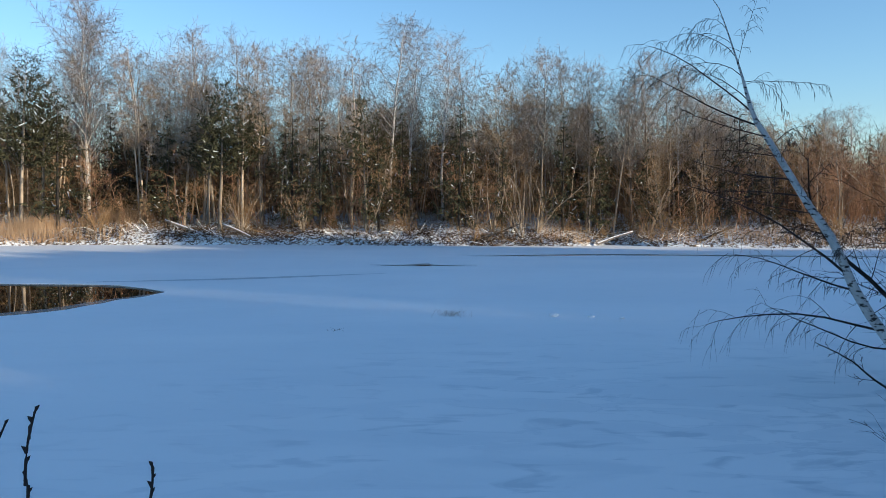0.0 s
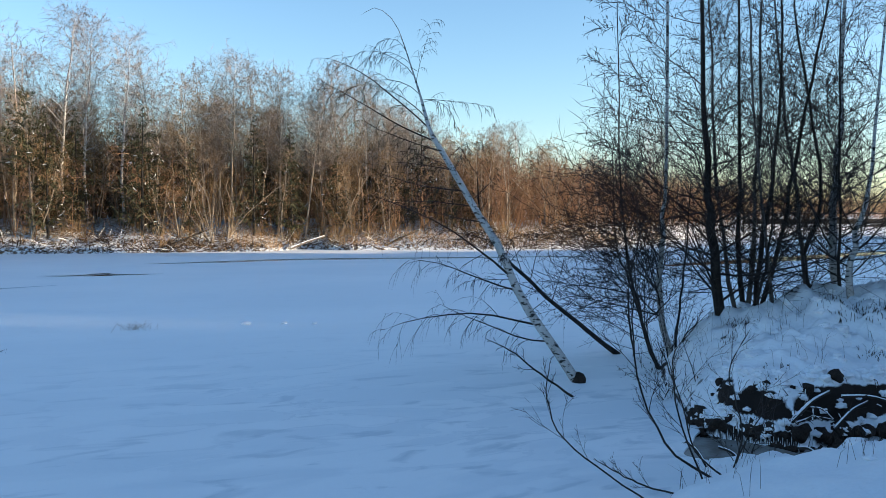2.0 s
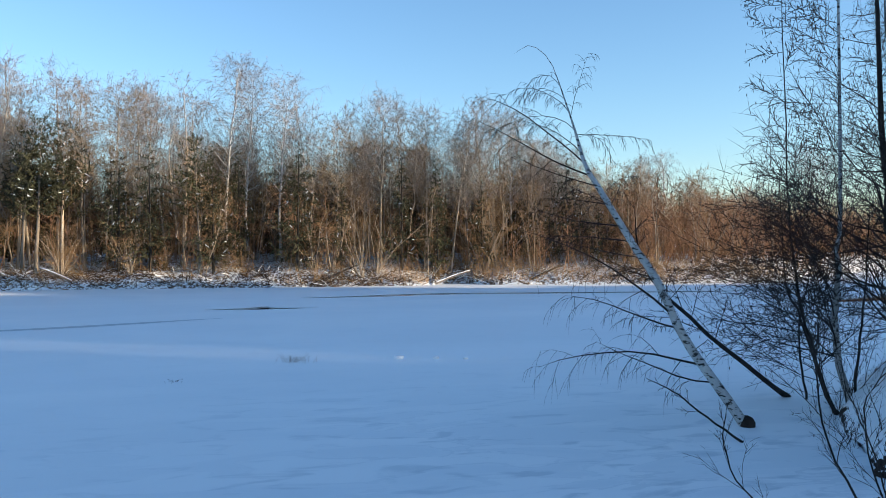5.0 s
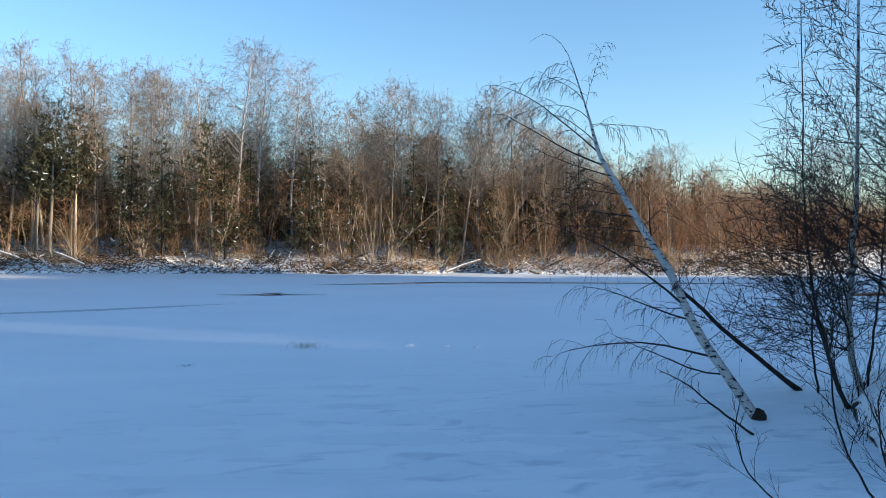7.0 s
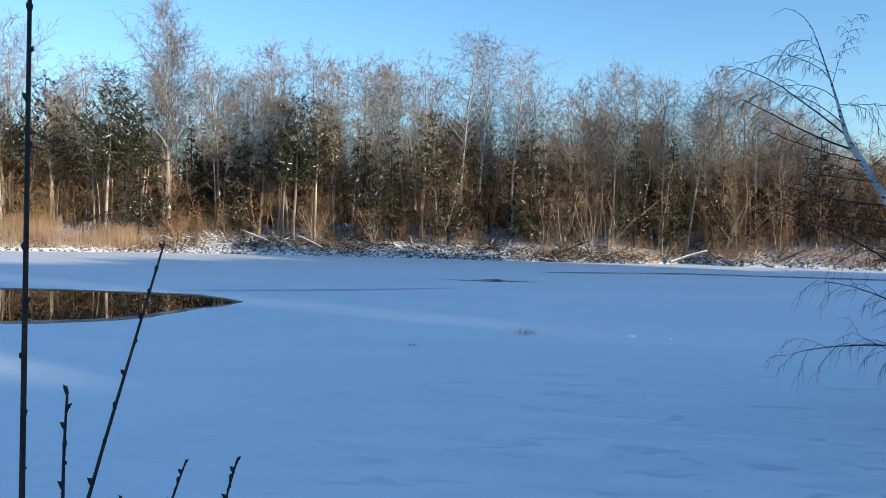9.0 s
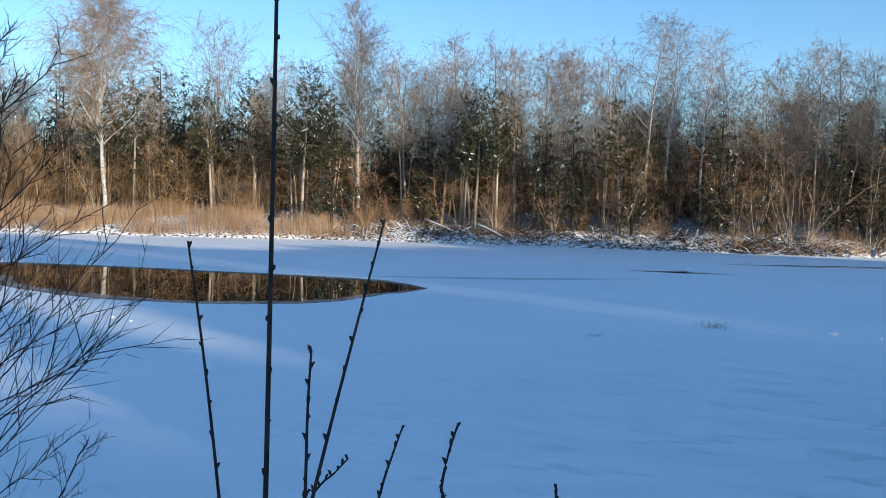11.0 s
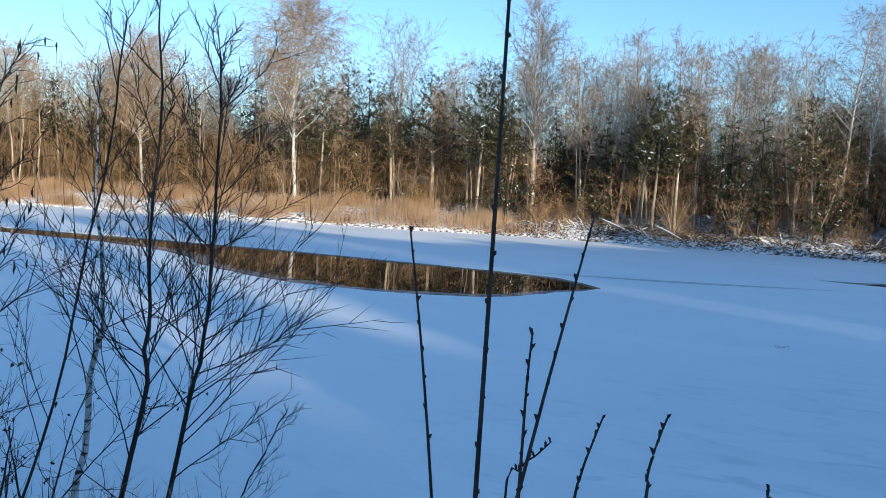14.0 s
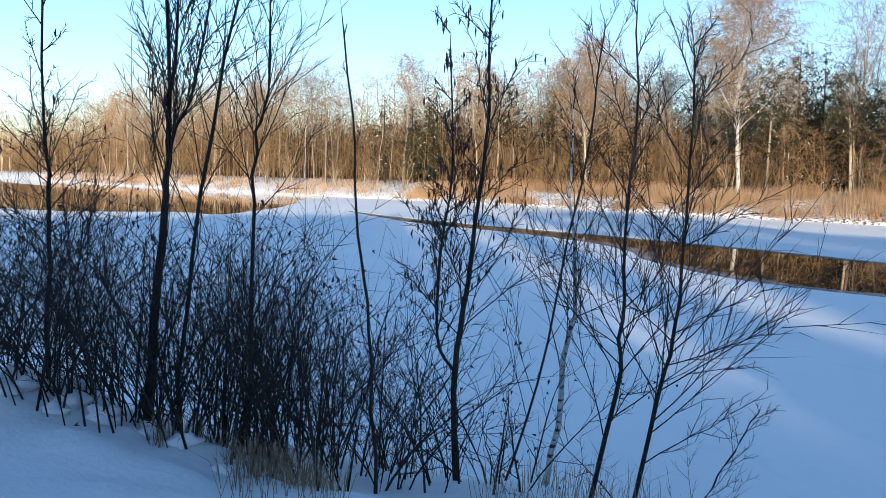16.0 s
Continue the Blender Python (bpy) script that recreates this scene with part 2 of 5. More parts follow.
def water_material():
    m = bpy.data.materials.new("still_water")
    m.use_nodes = True
    n, link = m.node_tree.nodes, m.node_tree.links.new
    b = n["Principled BSDF"]
    b.inputs["Base Color"].default_value = (0.018, 0.015, 0.010, 1)
    b.inputs["Roughness"].default_value, b.inputs["IOR"].default_value = 0.015, 1.33
    tc, nz, bump = n.new("ShaderNodeTexCoord"), n.new("ShaderNodeTexNoise"), n.new("ShaderNodeBump")
    nz.inputs["Scale"].default_value, nz.inputs["Detail"].default_value = 1.3, 2
    bump.inputs["Strength"].default_value, bump.inputs["Distance"].default_value = 0.05, 0.01
    link(tc.outputs["Object"], nz.inputs["Vector"]), link(nz.outputs["Fac"], bump.inputs["Height"]), link(bump.outputs[0], b.inputs["Normal"])
    return m


WATER = water_material()


# ---- mesh helpers ----
def unit(v):
    return v / np.maximum(np.linalg.norm(v, axis=-1, keepdims=True), 1e-9)


def sides_of(t):
    """Two directions across the direction t."""
    ref = np.where(np.abs(t[..., 2:]) > 0.9, np.array([1.0, 0, 0]), np.array([0, 0, 1.0]))
    u = unit(np.cross(t, ref))
    return u, np.cross(t, u)


def tubes(P, R, s, cone=True):
    """Tapered round stems along the paths P (m, k, 3) with radii R (m, k)."""
    m, k, _ = P.shape
    t = unit(np.gradient(P, axis=1))
    u, v = sides_of(t)
    a = np.arange(s) * 2 * np.pi / s
    rings = P[:, :, None] + R[:, :, None, None] * (np.cos(a)[None, None, :, None] * u[:, :, None] + np.sin(a)[None, None, :, None] * v[:, :, None])
    last = k - 1 if cone else k
    per = last * s + 1
    verts = np.concatenate([rings[:, :last].reshape(m, -1, 3), P[:, -1:]], 1)
    tri = []
    for j in range(last - 1):
        for i in range(s):
            p, q, p2, q2 = j * s + i, j * s + (i + 1) % s, (j + 1) * s + i, (j + 1) * s + (i + 1) % s
            tri += [(p, q2, q), (p, p2, q2)]
    for i in range(s):
        tri.append(((last - 1) * s + i, last * s, (last - 1) * s + (i + 1) % s))
    tri = np.array(tri)[None] + (np.arange(m) * per)[:, None, None]
    return verts.reshape(-1, 3), tri.reshape(-1, 3)


def mesh_of(name, pieces, mat, smooth=False):
    """One mesh out of (verts, triangles) pieces, of one material or a list of one for each piece."""
    vs, ts, off = [], [], 0
    for v, t in pieces:
        vs.append(v), ts.append(t + off)
        off += len(v)
    v, t = np.concatenate(vs), np.concatenate(ts)
    me = bpy.data.meshes.new(name)
    me.vertices.add(len(v)), me.loops.add(t.size), me.polygons.add(len(t))
    me.vertices.foreach_set("co", v.astype(np.float32).ravel())
    me.loops.foreach_set("vertex_index", t.astype(np.int32).ravel())
    me.polygons.foreach_set("loop_start", np.arange(0, t.size, 3, dtype=np.int32))
    me.polygons.foreach_set("use_smooth", np.full(len(t), smooth))
    me.update(calc_edges=True)
    for m in mat if isinstance(mat, list) else [mat]:
        me.materials.append(m)
    if isinstance(mat, list):   # one material a piece
        me.polygons.foreach_set("material_index", np.repeat(np.arange(len(pieces)), [len(t) for _, t in pieces]).astype(np.int32))
    return me


def part(name, me, parent=None, label=""):
    ob = new(name, me)
    if parent:
        ob.parent = parent
    if label:
        ob["label"] = label
    return ob


def thing(name, label, category, group="", at=(0, 0, 0)):
    e = new(name)
    e.empty_display_size = 0.3
    e.location = at
    return tagged(e, label, category, group)


def curve(points, k):
    """A smooth path of k points through a few."""
    p = np.array(points, float)
    p = np.concatenate([[2 * p[0] - p[1]], p, [2 * p[-1] - p[-2]]])
    s = np.linspace(0, len(p) - 3 - 1e-6, k)
    i = s.astype(int)
    f = (s - i)[:, None]
    a, b, c, d = p[i], p[i + 1], p[i + 2], p[i + 3]
    return 0.5 * (2 * b + (c - a) * f + (2 * a - 5 * b + 4 * c - d) * f**2 + (3 * b - a - 3 * c + d) * f**3)


def grow(rng, P, R, n, lo, hi, rel, spread, rise, bend, k, thick, shape=None, wob=0.1, rmin=0.002, tip=0.35, lean=None):
    """n side shoots on every path. rel: length against the parent's; spread: degrees from it; rise, bend: pull upwards at once and along the shoot."""
    m, K, _ = P.shape
    plen = np.linalg.norm(np.diff(P, axis=1), axis=2).sum(1)
    s = lo + (hi - lo) * (np.arange(n)[None] + rng.random((m, n))) / n
    f = s * (K - 1)
    i = np.clip(f.astype(int), 0, K - 2)
    fr = (f - i)[..., None]
    mi = np.arange(m)[:, None]
    base = P[mi, i] * (1 - fr) + P[mi, i + 1] * fr
    tan = unit(P[mi, i + 1] - P[mi, i])
    rad = R[mi, i] * (1 - fr[..., 0]) + R[mi, i + 1] * fr[..., 0]
    phi = rng.random((m, 1)) * 6.28 + 2.4 * np.arange(n)[None] + rng.normal(0, 0.4, (m, n))
    sp = np.radians(spread) * rng.uniform(0.7, 1.3, (m, n))
    u, v = sides_of(tan)
    d = tan * np.cos(sp)[..., None] + (u * np.cos(phi)[..., None] + v * np.sin(phi)[..., None]) * np.sin(sp)[..., None]
    d[..., 2] += rise
    if lean is not None:
        d = d + np.array(lean)
    d = unit(d)
    ln = plen[:, None] * rel * rng.uniform(0.55, 1.2, (m, n))
    if shape is not None:
        ln = ln * shape(s)
    q, path = base, [base]
    for j in range(1, k):
        d = d + rng.normal(0, wob, d.shape)
        d[..., 2] += bend / (k - 1)
        d = unit(d)
        q = q + d * (ln / (k - 1))[..., None]
        path.append(q)
    path = np.stack(path, 2).reshape(m * n, k, 3)
    r0 = np.maximum(rad * thick, rmin).reshape(-1, 1)
    return path, r0 * np.linspace(1, tip, k)[None]


def trunk_path(rng, height, k=10, bow=0.3, wob=0.08):
    z = np.linspace(0, 1, k)
    a = rng.random() * 6.28
    xy = np.cumsum(rng.normal(0, wob, (k, 2)), 0) * z[:, None] ** 0.5
    xy += bow * np.stack([np.cos(a) * z**1.5, np.sin(a) * z**1.5], 1)
    xy -= xy[0]
    return np.concatenate([xy, (z * height)[:, None]], 1)[None]


def taper(r0, r1, k, power=1.0):
    return (r1 + (r0 - r1) * (1 - np.linspace(0, 1, k)) ** power)[None]


# ---- the lay of the land ----
NEAR_SHORE = [(-900, -140), (-120, -24), (-40, -8), (-20, -2.5), (-10.5, 1.2), (-7.6, 3.0), (-5.9, 4.5), (-4.2, 5.1), (-1.5, 4.6), (2, 4.7), (4.6, 6.0), (6.6, 7.5),
              (7.3, 8.05), (7.9, 7.8), (8.6, 7.55), (9.4, 7.5), (11, 7.15), (13, 6.6), (13.2, 7.4), (11, 8.0), (9.9, 8.22), (9.1, 8.3), (8.72, 8.65), (8.4, 9.2), (8.5, 9.8), (9.3, 11.2), (9.9, 12.3), (10.7, 13.4), (12.2, 15.2), (15.5, 16.6), (21, 15.5), (32, 15), (60, 22), (160, 60), (900, 300)]
FAR_SHORE = [(-900, -20), (-308, 19), (-177, 36), (-137, 42), (-106, 48.5), (-92, 54), (-69, 58), (-50, 60.5), (-37, 63), (-27, 66), (-12, 66.5), (0, 65.5), (13, 65),
             (16, 68), (19, 64.5), (32, 62), (41, 62), (52, 70), (66, 80), (90, 92), (150, 120), (900, 420)]


def inside_by(x, y, poly):
    """Metres inside a closed outline (negative outside)."""
    p = np.array(poly, float)
    best, odd = np.full(x.shape, 1e9), np.zeros(x.shape, bool)
    for a, b in zip(p, np.roll(p, -1, 0)):
        e = b - a
        s = np.clip(((x - a[0]) * e[0] + (y - a[1]) * e[1]) / (e @ e), 0, 1)
        best = np.minimum(best, np.hypot(x - a[0] - s * e[0], y - a[1] - s * e[1]))
        if a[1] != b[1]:
            odd ^= ((a[1] > y) != (b[1] > y)) & (x < (b[0] - a[0]) * (y - a[1]) / (b[1] - a[1]) + a[0])
    return np.where(odd, best, -best)


def value_noise(x, y, seed=0):
    """Smooth noise between -1 and 1, one lump a metre."""
    i, j = np.floor(x).astype(np.int64), np.floor(y).astype(np.int64)
    f, g = x - i, y - j
    f, g = f * f * (3 - 2 * f), g * g * (3 - 2 * g)

    def h(a, b):
        k = (a * 374761393 + b * 668265263 + seed * 974711) & 0x7FFFFFFF
        k = ((k ^ (k >> 13)) * 1274126177) & 0x7FFFFFFF
        return ((k ^ (k >> 16)) & 0xFFFF) / 32767.5 - 1

    return (h(i, j) * (1 - f) + h(i + 1, j) * f) * (1 - g) + (h(i, j + 1) * (1 - f) + h(i + 1, j + 1) * f) * g


NEAR_LAND = NEAR_SHORE + [(2500, -2500), (-2500, -2500)]
FAR_LAND = FAR_SHORE + [(2500, 2500), (-2500, 2500), (-2500, -20)]


def height(x, y):
    x, y = np.atleast_1d(np.asarray(x, float)), np.atleast_1d(np.asarray(y, float))
    dn, df = inside_by(x, y, NEAR_LAND), inside_by(x, y, FAR_LAND)
    rough = 0.6 * value_noise(x * 0.9, y * 0.9, 1) + 0.35 * value_noise(x * 2.3, y * 2.3, 2) + 0.2 * value_noise(x * 5.1, y * 5.1, 3)
    dn2 = dn + 0.25 * value_noise(x * 0.7, y * 0.7, 4)
    under = np.exp(-(((x - 10.0) / 1.6) ** 2 + ((y - 8.9) / 0.9) ** 2))
    dn2 = dn2 + under * (0.22 * value_noise(x * 2.3, y * 2.3, 14) + 0.05 * value_noise(x * 5.0, y * 5.0, 15))
    mound = np.exp(-(((x - 13.5) / 3.5) ** 2 + ((y - 11.8) / 3.0) ** 2))
    left = np.exp(-(((x + 6.2) / 2.2) ** 2 + ((y - 0.2) / 2.0) ** 2))
    near = np.interp(dn2, [0, 0.35, 0.7, 1.3, 2.5, 5, 9, 30, 90], [0, 0.36, 0.58, 0.78, 1.05, 1.55, 1.75, 2.2, 3.0])
    steep = np.interp(dn2, [0, 0.28, 0.36, 0.52, 0.62, 0.75, 1.2, 2.5, 5, 90], [0, 0.22, 0.27, 0.62, 0.72, 0.77, 0.86, 1.05, 1.55, 3.0])
    near = near * (1 - np.clip(under * 1.6, 0, 1)) + steep * np.clip(under * 1.6, 0, 1)
    near = near + 0.38 * np.exp(-(((x + 8.0) / 1.3) ** 2 + ((y - 0.2) / 1.0) ** 2))
    low = np.exp(-(((x - 9.2) / 2.2) ** 2 + ((y - 7.1) / 0.8) ** 2))
    near = near * (1 - 0.6 * low)
    hither = np.exp(-(((x - 9.3) / 2.6) ** 2 + ((y - 6.6) / 1.2) ** 2))
    near = near + np.clip(mound + 0.8 * hither + 0.35 * left, 0, 1) * np.clip(dn2 * 2, 0, 1) * (0.30 * np.abs(value_noise(x * 2.1, y * 2.1, 31)) + 0.22 * np.abs(value_noise(x * 4.6, y * 4.6, 32)) + 0.05 * value_noise(x * 9, y * 9, 33) - 0.12)
    near = near + 0.30 * mound * np.clip(dn2, 0, 1) + 0.12 * left * np.clip(dn2, 0, 1) + (rough + 0.25 * np.abs(value_noise(x * 3.4, y * 3.4, 21)) * (mound + left)) * (0.10 + 0.13 * mound) * np.clip(dn2 * 1.5, 0, 1)
    far = np.interp(df, [0, 0.5, 1.5, 4, 8, 16, 60, 400], [0, 0.35, 0.7, 1.3, 1.9, 2.4, 3.0, 8.0]) + 0.22 * value_noise(x * 0.45, y * 0.45, 7) * np.clip(df, 0, 1)
    out = -0.12 - np.clip(-np.maximum(dn, df), 0, 3) * 0.3
    return np.where(dn > 0, near, np.where(df > 0, far, out))


def steps(*runs):
    """Grid lines: (from, to, step) runs joined."""
    return np.unique(np.round(np.concatenate([np.arange(a, b + 1e-6, s) for a, b, s in runs]), 4))


gx = steps((-2400, -400, 200), (-400, -120, 14), (-120, -16, 2), (-16, -9, 0.5), (-9, -3.2, 0.16), (-3.2, 5, 0.4), (5, 8, 0.1), (8, 11.2, 0.04), (11.2, 17, 0.12), (17, 30, 0.6), (30, 110, 2.5), (110, 400, 20), (400, 2400, 200))
gy = steps((-2400, -200, 200), (-200, -20, 12), (-20, -3, 1), (-3, 6, 0.16), (6, 7.4, 0.1), (7.4, 10.6, 0.04), (10.6, 14.5, 0.12), (14.5, 20, 0.4), (20, 40, 3), (40, 56, 1.5), (56, 82, 0.7), (82, 120, 3), (120, 400, 20), (400, 2400, 200))
GX, GY = np.meshgrid(gx, gy)
GZ = height(GX.ravel(), GY.ravel())
idx = np.arange(GX.size).reshape(GX.shape)
quad = np.stack([idx[:-1, :-1], idx[:-1, 1:], idx[1:, 1:], idx[1:, :-1]], -1).reshape(-1, 4)
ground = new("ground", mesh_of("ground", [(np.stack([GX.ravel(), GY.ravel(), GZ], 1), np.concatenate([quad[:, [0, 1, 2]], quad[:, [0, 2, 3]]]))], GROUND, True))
tagged(ground, "snow-covered lake banks, steep edges dark for peat and painted shade", "ground", kind="structure")


# ---- ice and open water ----
def wavy(points, n, amp, seed):
    """A closed outline through the points, with an uneven edge."""
    p = np.array(points + points[:3], float)
    c = curve(np.concatenate([p, np.zeros((len(p), 1))], 1), (len(p) - 1) * n)
    c = c[n:n + len(points) * n, :2]
    c[:, 0] += amp * value_noise(c[:, 0] * 1.1, c[:, 1] * 1.1, seed)
    c[:, 1] += amp * value_noise(c[:, 0] * 1.1, c[:, 1] * 1.1, seed + 9)
    return [tuple(v) for v in c]


POOL = [(-9.4, 30.0), (-12.5, 32.4), (-20, 32.9), (-28, 32.8), (-36, 32.0), (-52, 30.0), (-66, 31.0), (-50, 28.4), (-40, 29.0), (-32, 29.2), (-26.5, 27.2), (-23, 24.6), (-17.6, 23.0), (-13.8, 23.2), (-11.2, 25.0), (-10.4, 27.6)]
POOL_RIM = [(-9.2, 29.9), (-12.5, 32.7), (-20, 33.2), (-28, 33.2), (-36, 32.5), (-52, 30.5), (-68, 31.4), (-50, 27.9), (-40, 28.3), (-32, 28.0), (-26.5, 26.0), (-23, 23.6), (-17.6, 22.0), (-13.6, 22.3), (-10.8, 24.2), (-9.9, 27.2)]
HOLES = [
    wavy(POOL_RIM, 8, 0.12, 3),
    wavy([(-2.7, 43.9), (-0.8, 44.3), (0.5, 45.3), (0.9, 44.2), (3.2, 43.4), (0.6, 42.9), (-1.2, 43.1)], 5, 0.06, 5),
    wavy([(2.4, 51.8), (7, 53.4), (12, 54.6), (20, 53.6), (28, 52.4), (40, 50.8), (28, 50.9), (19, 51.9), (12, 52.7), (7, 51.6)], 5, 0.05, 6),
    wavy([(7.25, 8.5), (7.9, 9.1), (8.5, 9.5), (9.0, 8.75), (9.5, 8.5), (11, 8.3), (13.4, 7.6), (13.2, 6.4), (11, 6.9), (9.3, 7.3), (8.5, 7.5), (7.8, 7.8)], 6, 0.1, 8),
    wavy([(-66, 16), (-62, 18.5), (-78, 30), (-98, 40), (-104, 46), (-150, 39), (-300, 16), (-140, -6), (-76, 4)], 5, 0.5, 10),
    wavy([(30, 40), (40, 44.5), (60, 50), (80, 54), (60, 47), (43, 41.5)], 5, 0.1, 12),
]


def sheet(name, outline, holes, z, thick, mat):
    bm = bmesh.new()
    edges = []
    for loop in [outline] + holes:
        vs = [bm.verts.new((x, y, z)) for x, y in loop]
        edges += [bm.edges.new((a, b)) for a, b in zip(vs, vs[1:] + vs[:1])]
    bmesh.ops.triangle_fill(bm, edges=edges, use_beauty=True, use_dissolve=False)
    for f in bm.faces:
        if f.normal.z < 0:
            f.normal_flip()
    rim = [e for e in bm.edges if len(e.link_faces) == 1]
    made = bmesh.ops.extrude_edge_only(bm, edges=rim)
    for v in made["geom"]:
        if isinstance(v, bmesh.types.BMVert):
            v.co.z -= thick
    me = bpy.data.meshes.new(name)
    bm.to_mesh(me), bm.free()
    me.materials.append(mat)
    return new(name, me)


LAKE = [(-1000, -200), (-120, -40), (-20, -12), (-2, 2.5), (5, 3), (18, 4), (40, 5), (1000, 250), (1000, 480), (150, 140), (60, 95), (10, 75), (-30, 75), (-100, 65), (-180, 50), (-1000, 10)]
tagged(sheet("ice", LAKE, HOLES, 0.0, 0.035, ICE), "lake ice dusted with wind-packed blue-shadowed snow", "ice", kind="structure")
tagged(sheet("thin_ice", wavy([(a * 1.02 + 0.2, b * 1.03 - 0.7) if b < 29 else (a * 1.02 + 0.2, b + 1.0) for a, b in POOL_RIM], 6, 0.1, 4), [wavy(POOL, 8, 0.15, 2)], -0.022, 0.02, THIN_ICE),
       "grey wet ice rimming the open pool", "ice", kind="structure")
tagged(sheet("inlet_ice", wavy([(7.0, 8.6), (7.8, 9.3), (8.35, 9.1), (8.75, 8.5), (8.9, 8.1), (8.8, 7.3), (7.9, 7.5), (7.3, 7.9)], 6, 0.08, 14), [], -0.028, 0.01, WET_ICE), "brown-grey wet ice in the mouth of the inlet", "ice", kind="structure")
water = new("water", mesh_of("water", [(np.array([(-1000, -260, -0.05), (1000, -100, -0.05), (1000, 500, -0.05), (-1000, 100, -0.05)], float), np.array([[0, 1, 2], [0, 2, 3]]))], WATER))
tagged(water, "still dark water mirroring the far wood", "water", kind="structure")
sludge = sheet("slush", wavy([(-13.5, 33.6), (-7, 35.2), (-1.5, 38.2), (-7, 36.0)], 6, 0.1, 21), [], 0.004, 0.003, material("slush", ((0.42, 0.48, 0.53), (0.55, 0.60, 0.65)), 2, 0.4, 0.3, 20))
tagged(sludge, "grey strip of wet slush on the ice", "ice", kind="structure")


# ---- the unseen screen towards the sun, added to shade the ice ----
def screen_profile(y):
    h = np.interp(y, [-26.4, -22, -12.7, -0.2, 3.6, 12.2, 14.4, 16, 19.2, 21.5, 26.9, 43.7, 58.8, 77], [32, 26, 25, 23.4, 25.4, 20.8, 19.1, 17, 15.4, 14.1, 12.0, 8.1, 5.2, 2])
    h = h + 0.6 * value_noise(y * 0.8, y * 0 + 3, 5) + 0.5 * value_noise(y * 2.1, y * 0 + 7, 6)
    # slots cut in the screen, so that streaks of sun fall on the ice
    for at, low, wide, gap in ((-27.9, 18.5, 1.3, 0.26), (-42.3, 21.4, 1.5, 0.8), (-47.6, 21.3, 1.2, 0.65), (-37.4, 23.4, 1.0, 0.4), (-51.8, 22.9, 1.4, 0.65)):
        h = np.where((np.abs(y - at) < wide) & (np.mod(y - at, 0.9) < 0.9 * gap), np.minimum(h, low + 1.5 * np.abs(y - at) / wide), h)
    return h


ry = steps((-240, -62, 0.8), (-62, -20, 0.07), (-20, 80, 0.4))
rh = screen_profile(ry)
cols = [(92, 0.0), (99.8, 0.5), (100, 1.0), (100.2, 0.5), (112, 0.0)]
rv = np.concatenate([np.stack([np.full_like(ry, x), ry, 1.5 + (rh - 1.5) * f], 1) for x, f in cols])
n_, rt = len(ry), []
for c in range(len(cols) - 1):
    a = np.arange(n_ - 1) + c * n_
    rt += [np.stack([a, a + n_, a + n_ + 1], 1), np.stack([a, a + n_ + 1, a + 1], 1)]
tagged(new("shade_screen", mesh_of("shade_screen", [(rv, np.concatenate(rt))], SCREEN_WOODS)), "unseen screen shaped to cast the shade on the ice", "woods", kind="structure")


# ---- trees of the far bank ----
def far_tree(seed, name, label, h, bark, twig, r0, limbs, l1, l2, l3, lo=0.3, twig_r=0.009, stems=1, fan=0.0, profile=None, limb_mat=None, group="trees of the far bank", low=0.0):
    """A bare tree of one or more stems: trunks, limbs, and a crown of fine twigs. l1 to l3: count, relative length, spread, rise, bend."""
    rng = np.random.default_rng(seed)
    k, T, TR = 10, [], []
    turn = rng.random() * 6.28
    for i in range(stems):
        hs = h * (1.0 if i == 0 else rng.uniform(0.68, 0.95))
        p = trunk_path(rng, hs, k, 0.05 * h * rng.random(), 0.012 * h)[0]
        z = np.linspace(0, 1, k)
        a = turn + 6.28 * i / stems + rng.normal(0, 0.3)
        f = fan * h * rng.uniform(0.5, 1.2) * (0.5 if i == 0 else 1.0)
        out = 0.012 * h * (stems > 1) + f * z ** 0.8
        p[:, 0] += np.cos(a) * out
        p[:, 1] += np.sin(a) * out
        T.append(p), TR.append(taper(r0 * (1.0 if i == 0 else rng.uniform(0.6, 0.9)), 0.018, k, 0.85)[0])
    T, TR = np.array(T), np.array(TR)
    if profile is None:
        def profile(s):
            return np.clip(np.sin(np.pi * np.clip(0.14 + 0.80 * (s - lo) / (1 - lo), 0, 1)), 0.25, 1)
    A, AR = grow(rng, T, TR, limbs // stems, lo, 0.985, *l1[:4], 5, 0.42, profile, rmin=0.016, wob=0.14)
    B, BR = grow(rng, A, AR, l2[0], 0.2, 1.0, *l2[1:5], 3, 0.6, rmin=0.014, wob=0.17)
    C, CR = grow(rng, B, BR, l3[0], 0.1, 1.0, *l3[1:5], 2, 0.8, rmin=twig_r, wob=0.2)
    e = thing(name, label, "tree", group)
    for i in range(stems):
        part("trunk", mesh_of("trunk", [tubes(T[i:i + 1], TR[i:i + 1], 6)], bark, True), e)
    pieces, mats = [tubes(A, AR, 3), tubes(B, BR, 3), tubes(C, CR, 3)], [limb_mat or bark, twig, twig]
    if low:   # the dead brown lower twigs
        L, LR = grow(rng, T, TR, int(low), 0.06, lo + 0.2, 0.15, 72, 0.0, 0.1, 3, 0.2, rmin=0.014, wob=0.2)
        M, MR = grow(rng, L, LR, 6, 0.2, 1.0, 0.5, 55, 0.05, 0.0, 2, 0.7, rmin=0.012, wob=0.2)
        pieces, mats = pieces + [tubes(L, LR, 3), tubes(M, MR, 3)], mats + [TWIG_BROWN, TWIG_BROWN]
    part("crown", mesh_of("crown", pieces, mats), e)
    return e


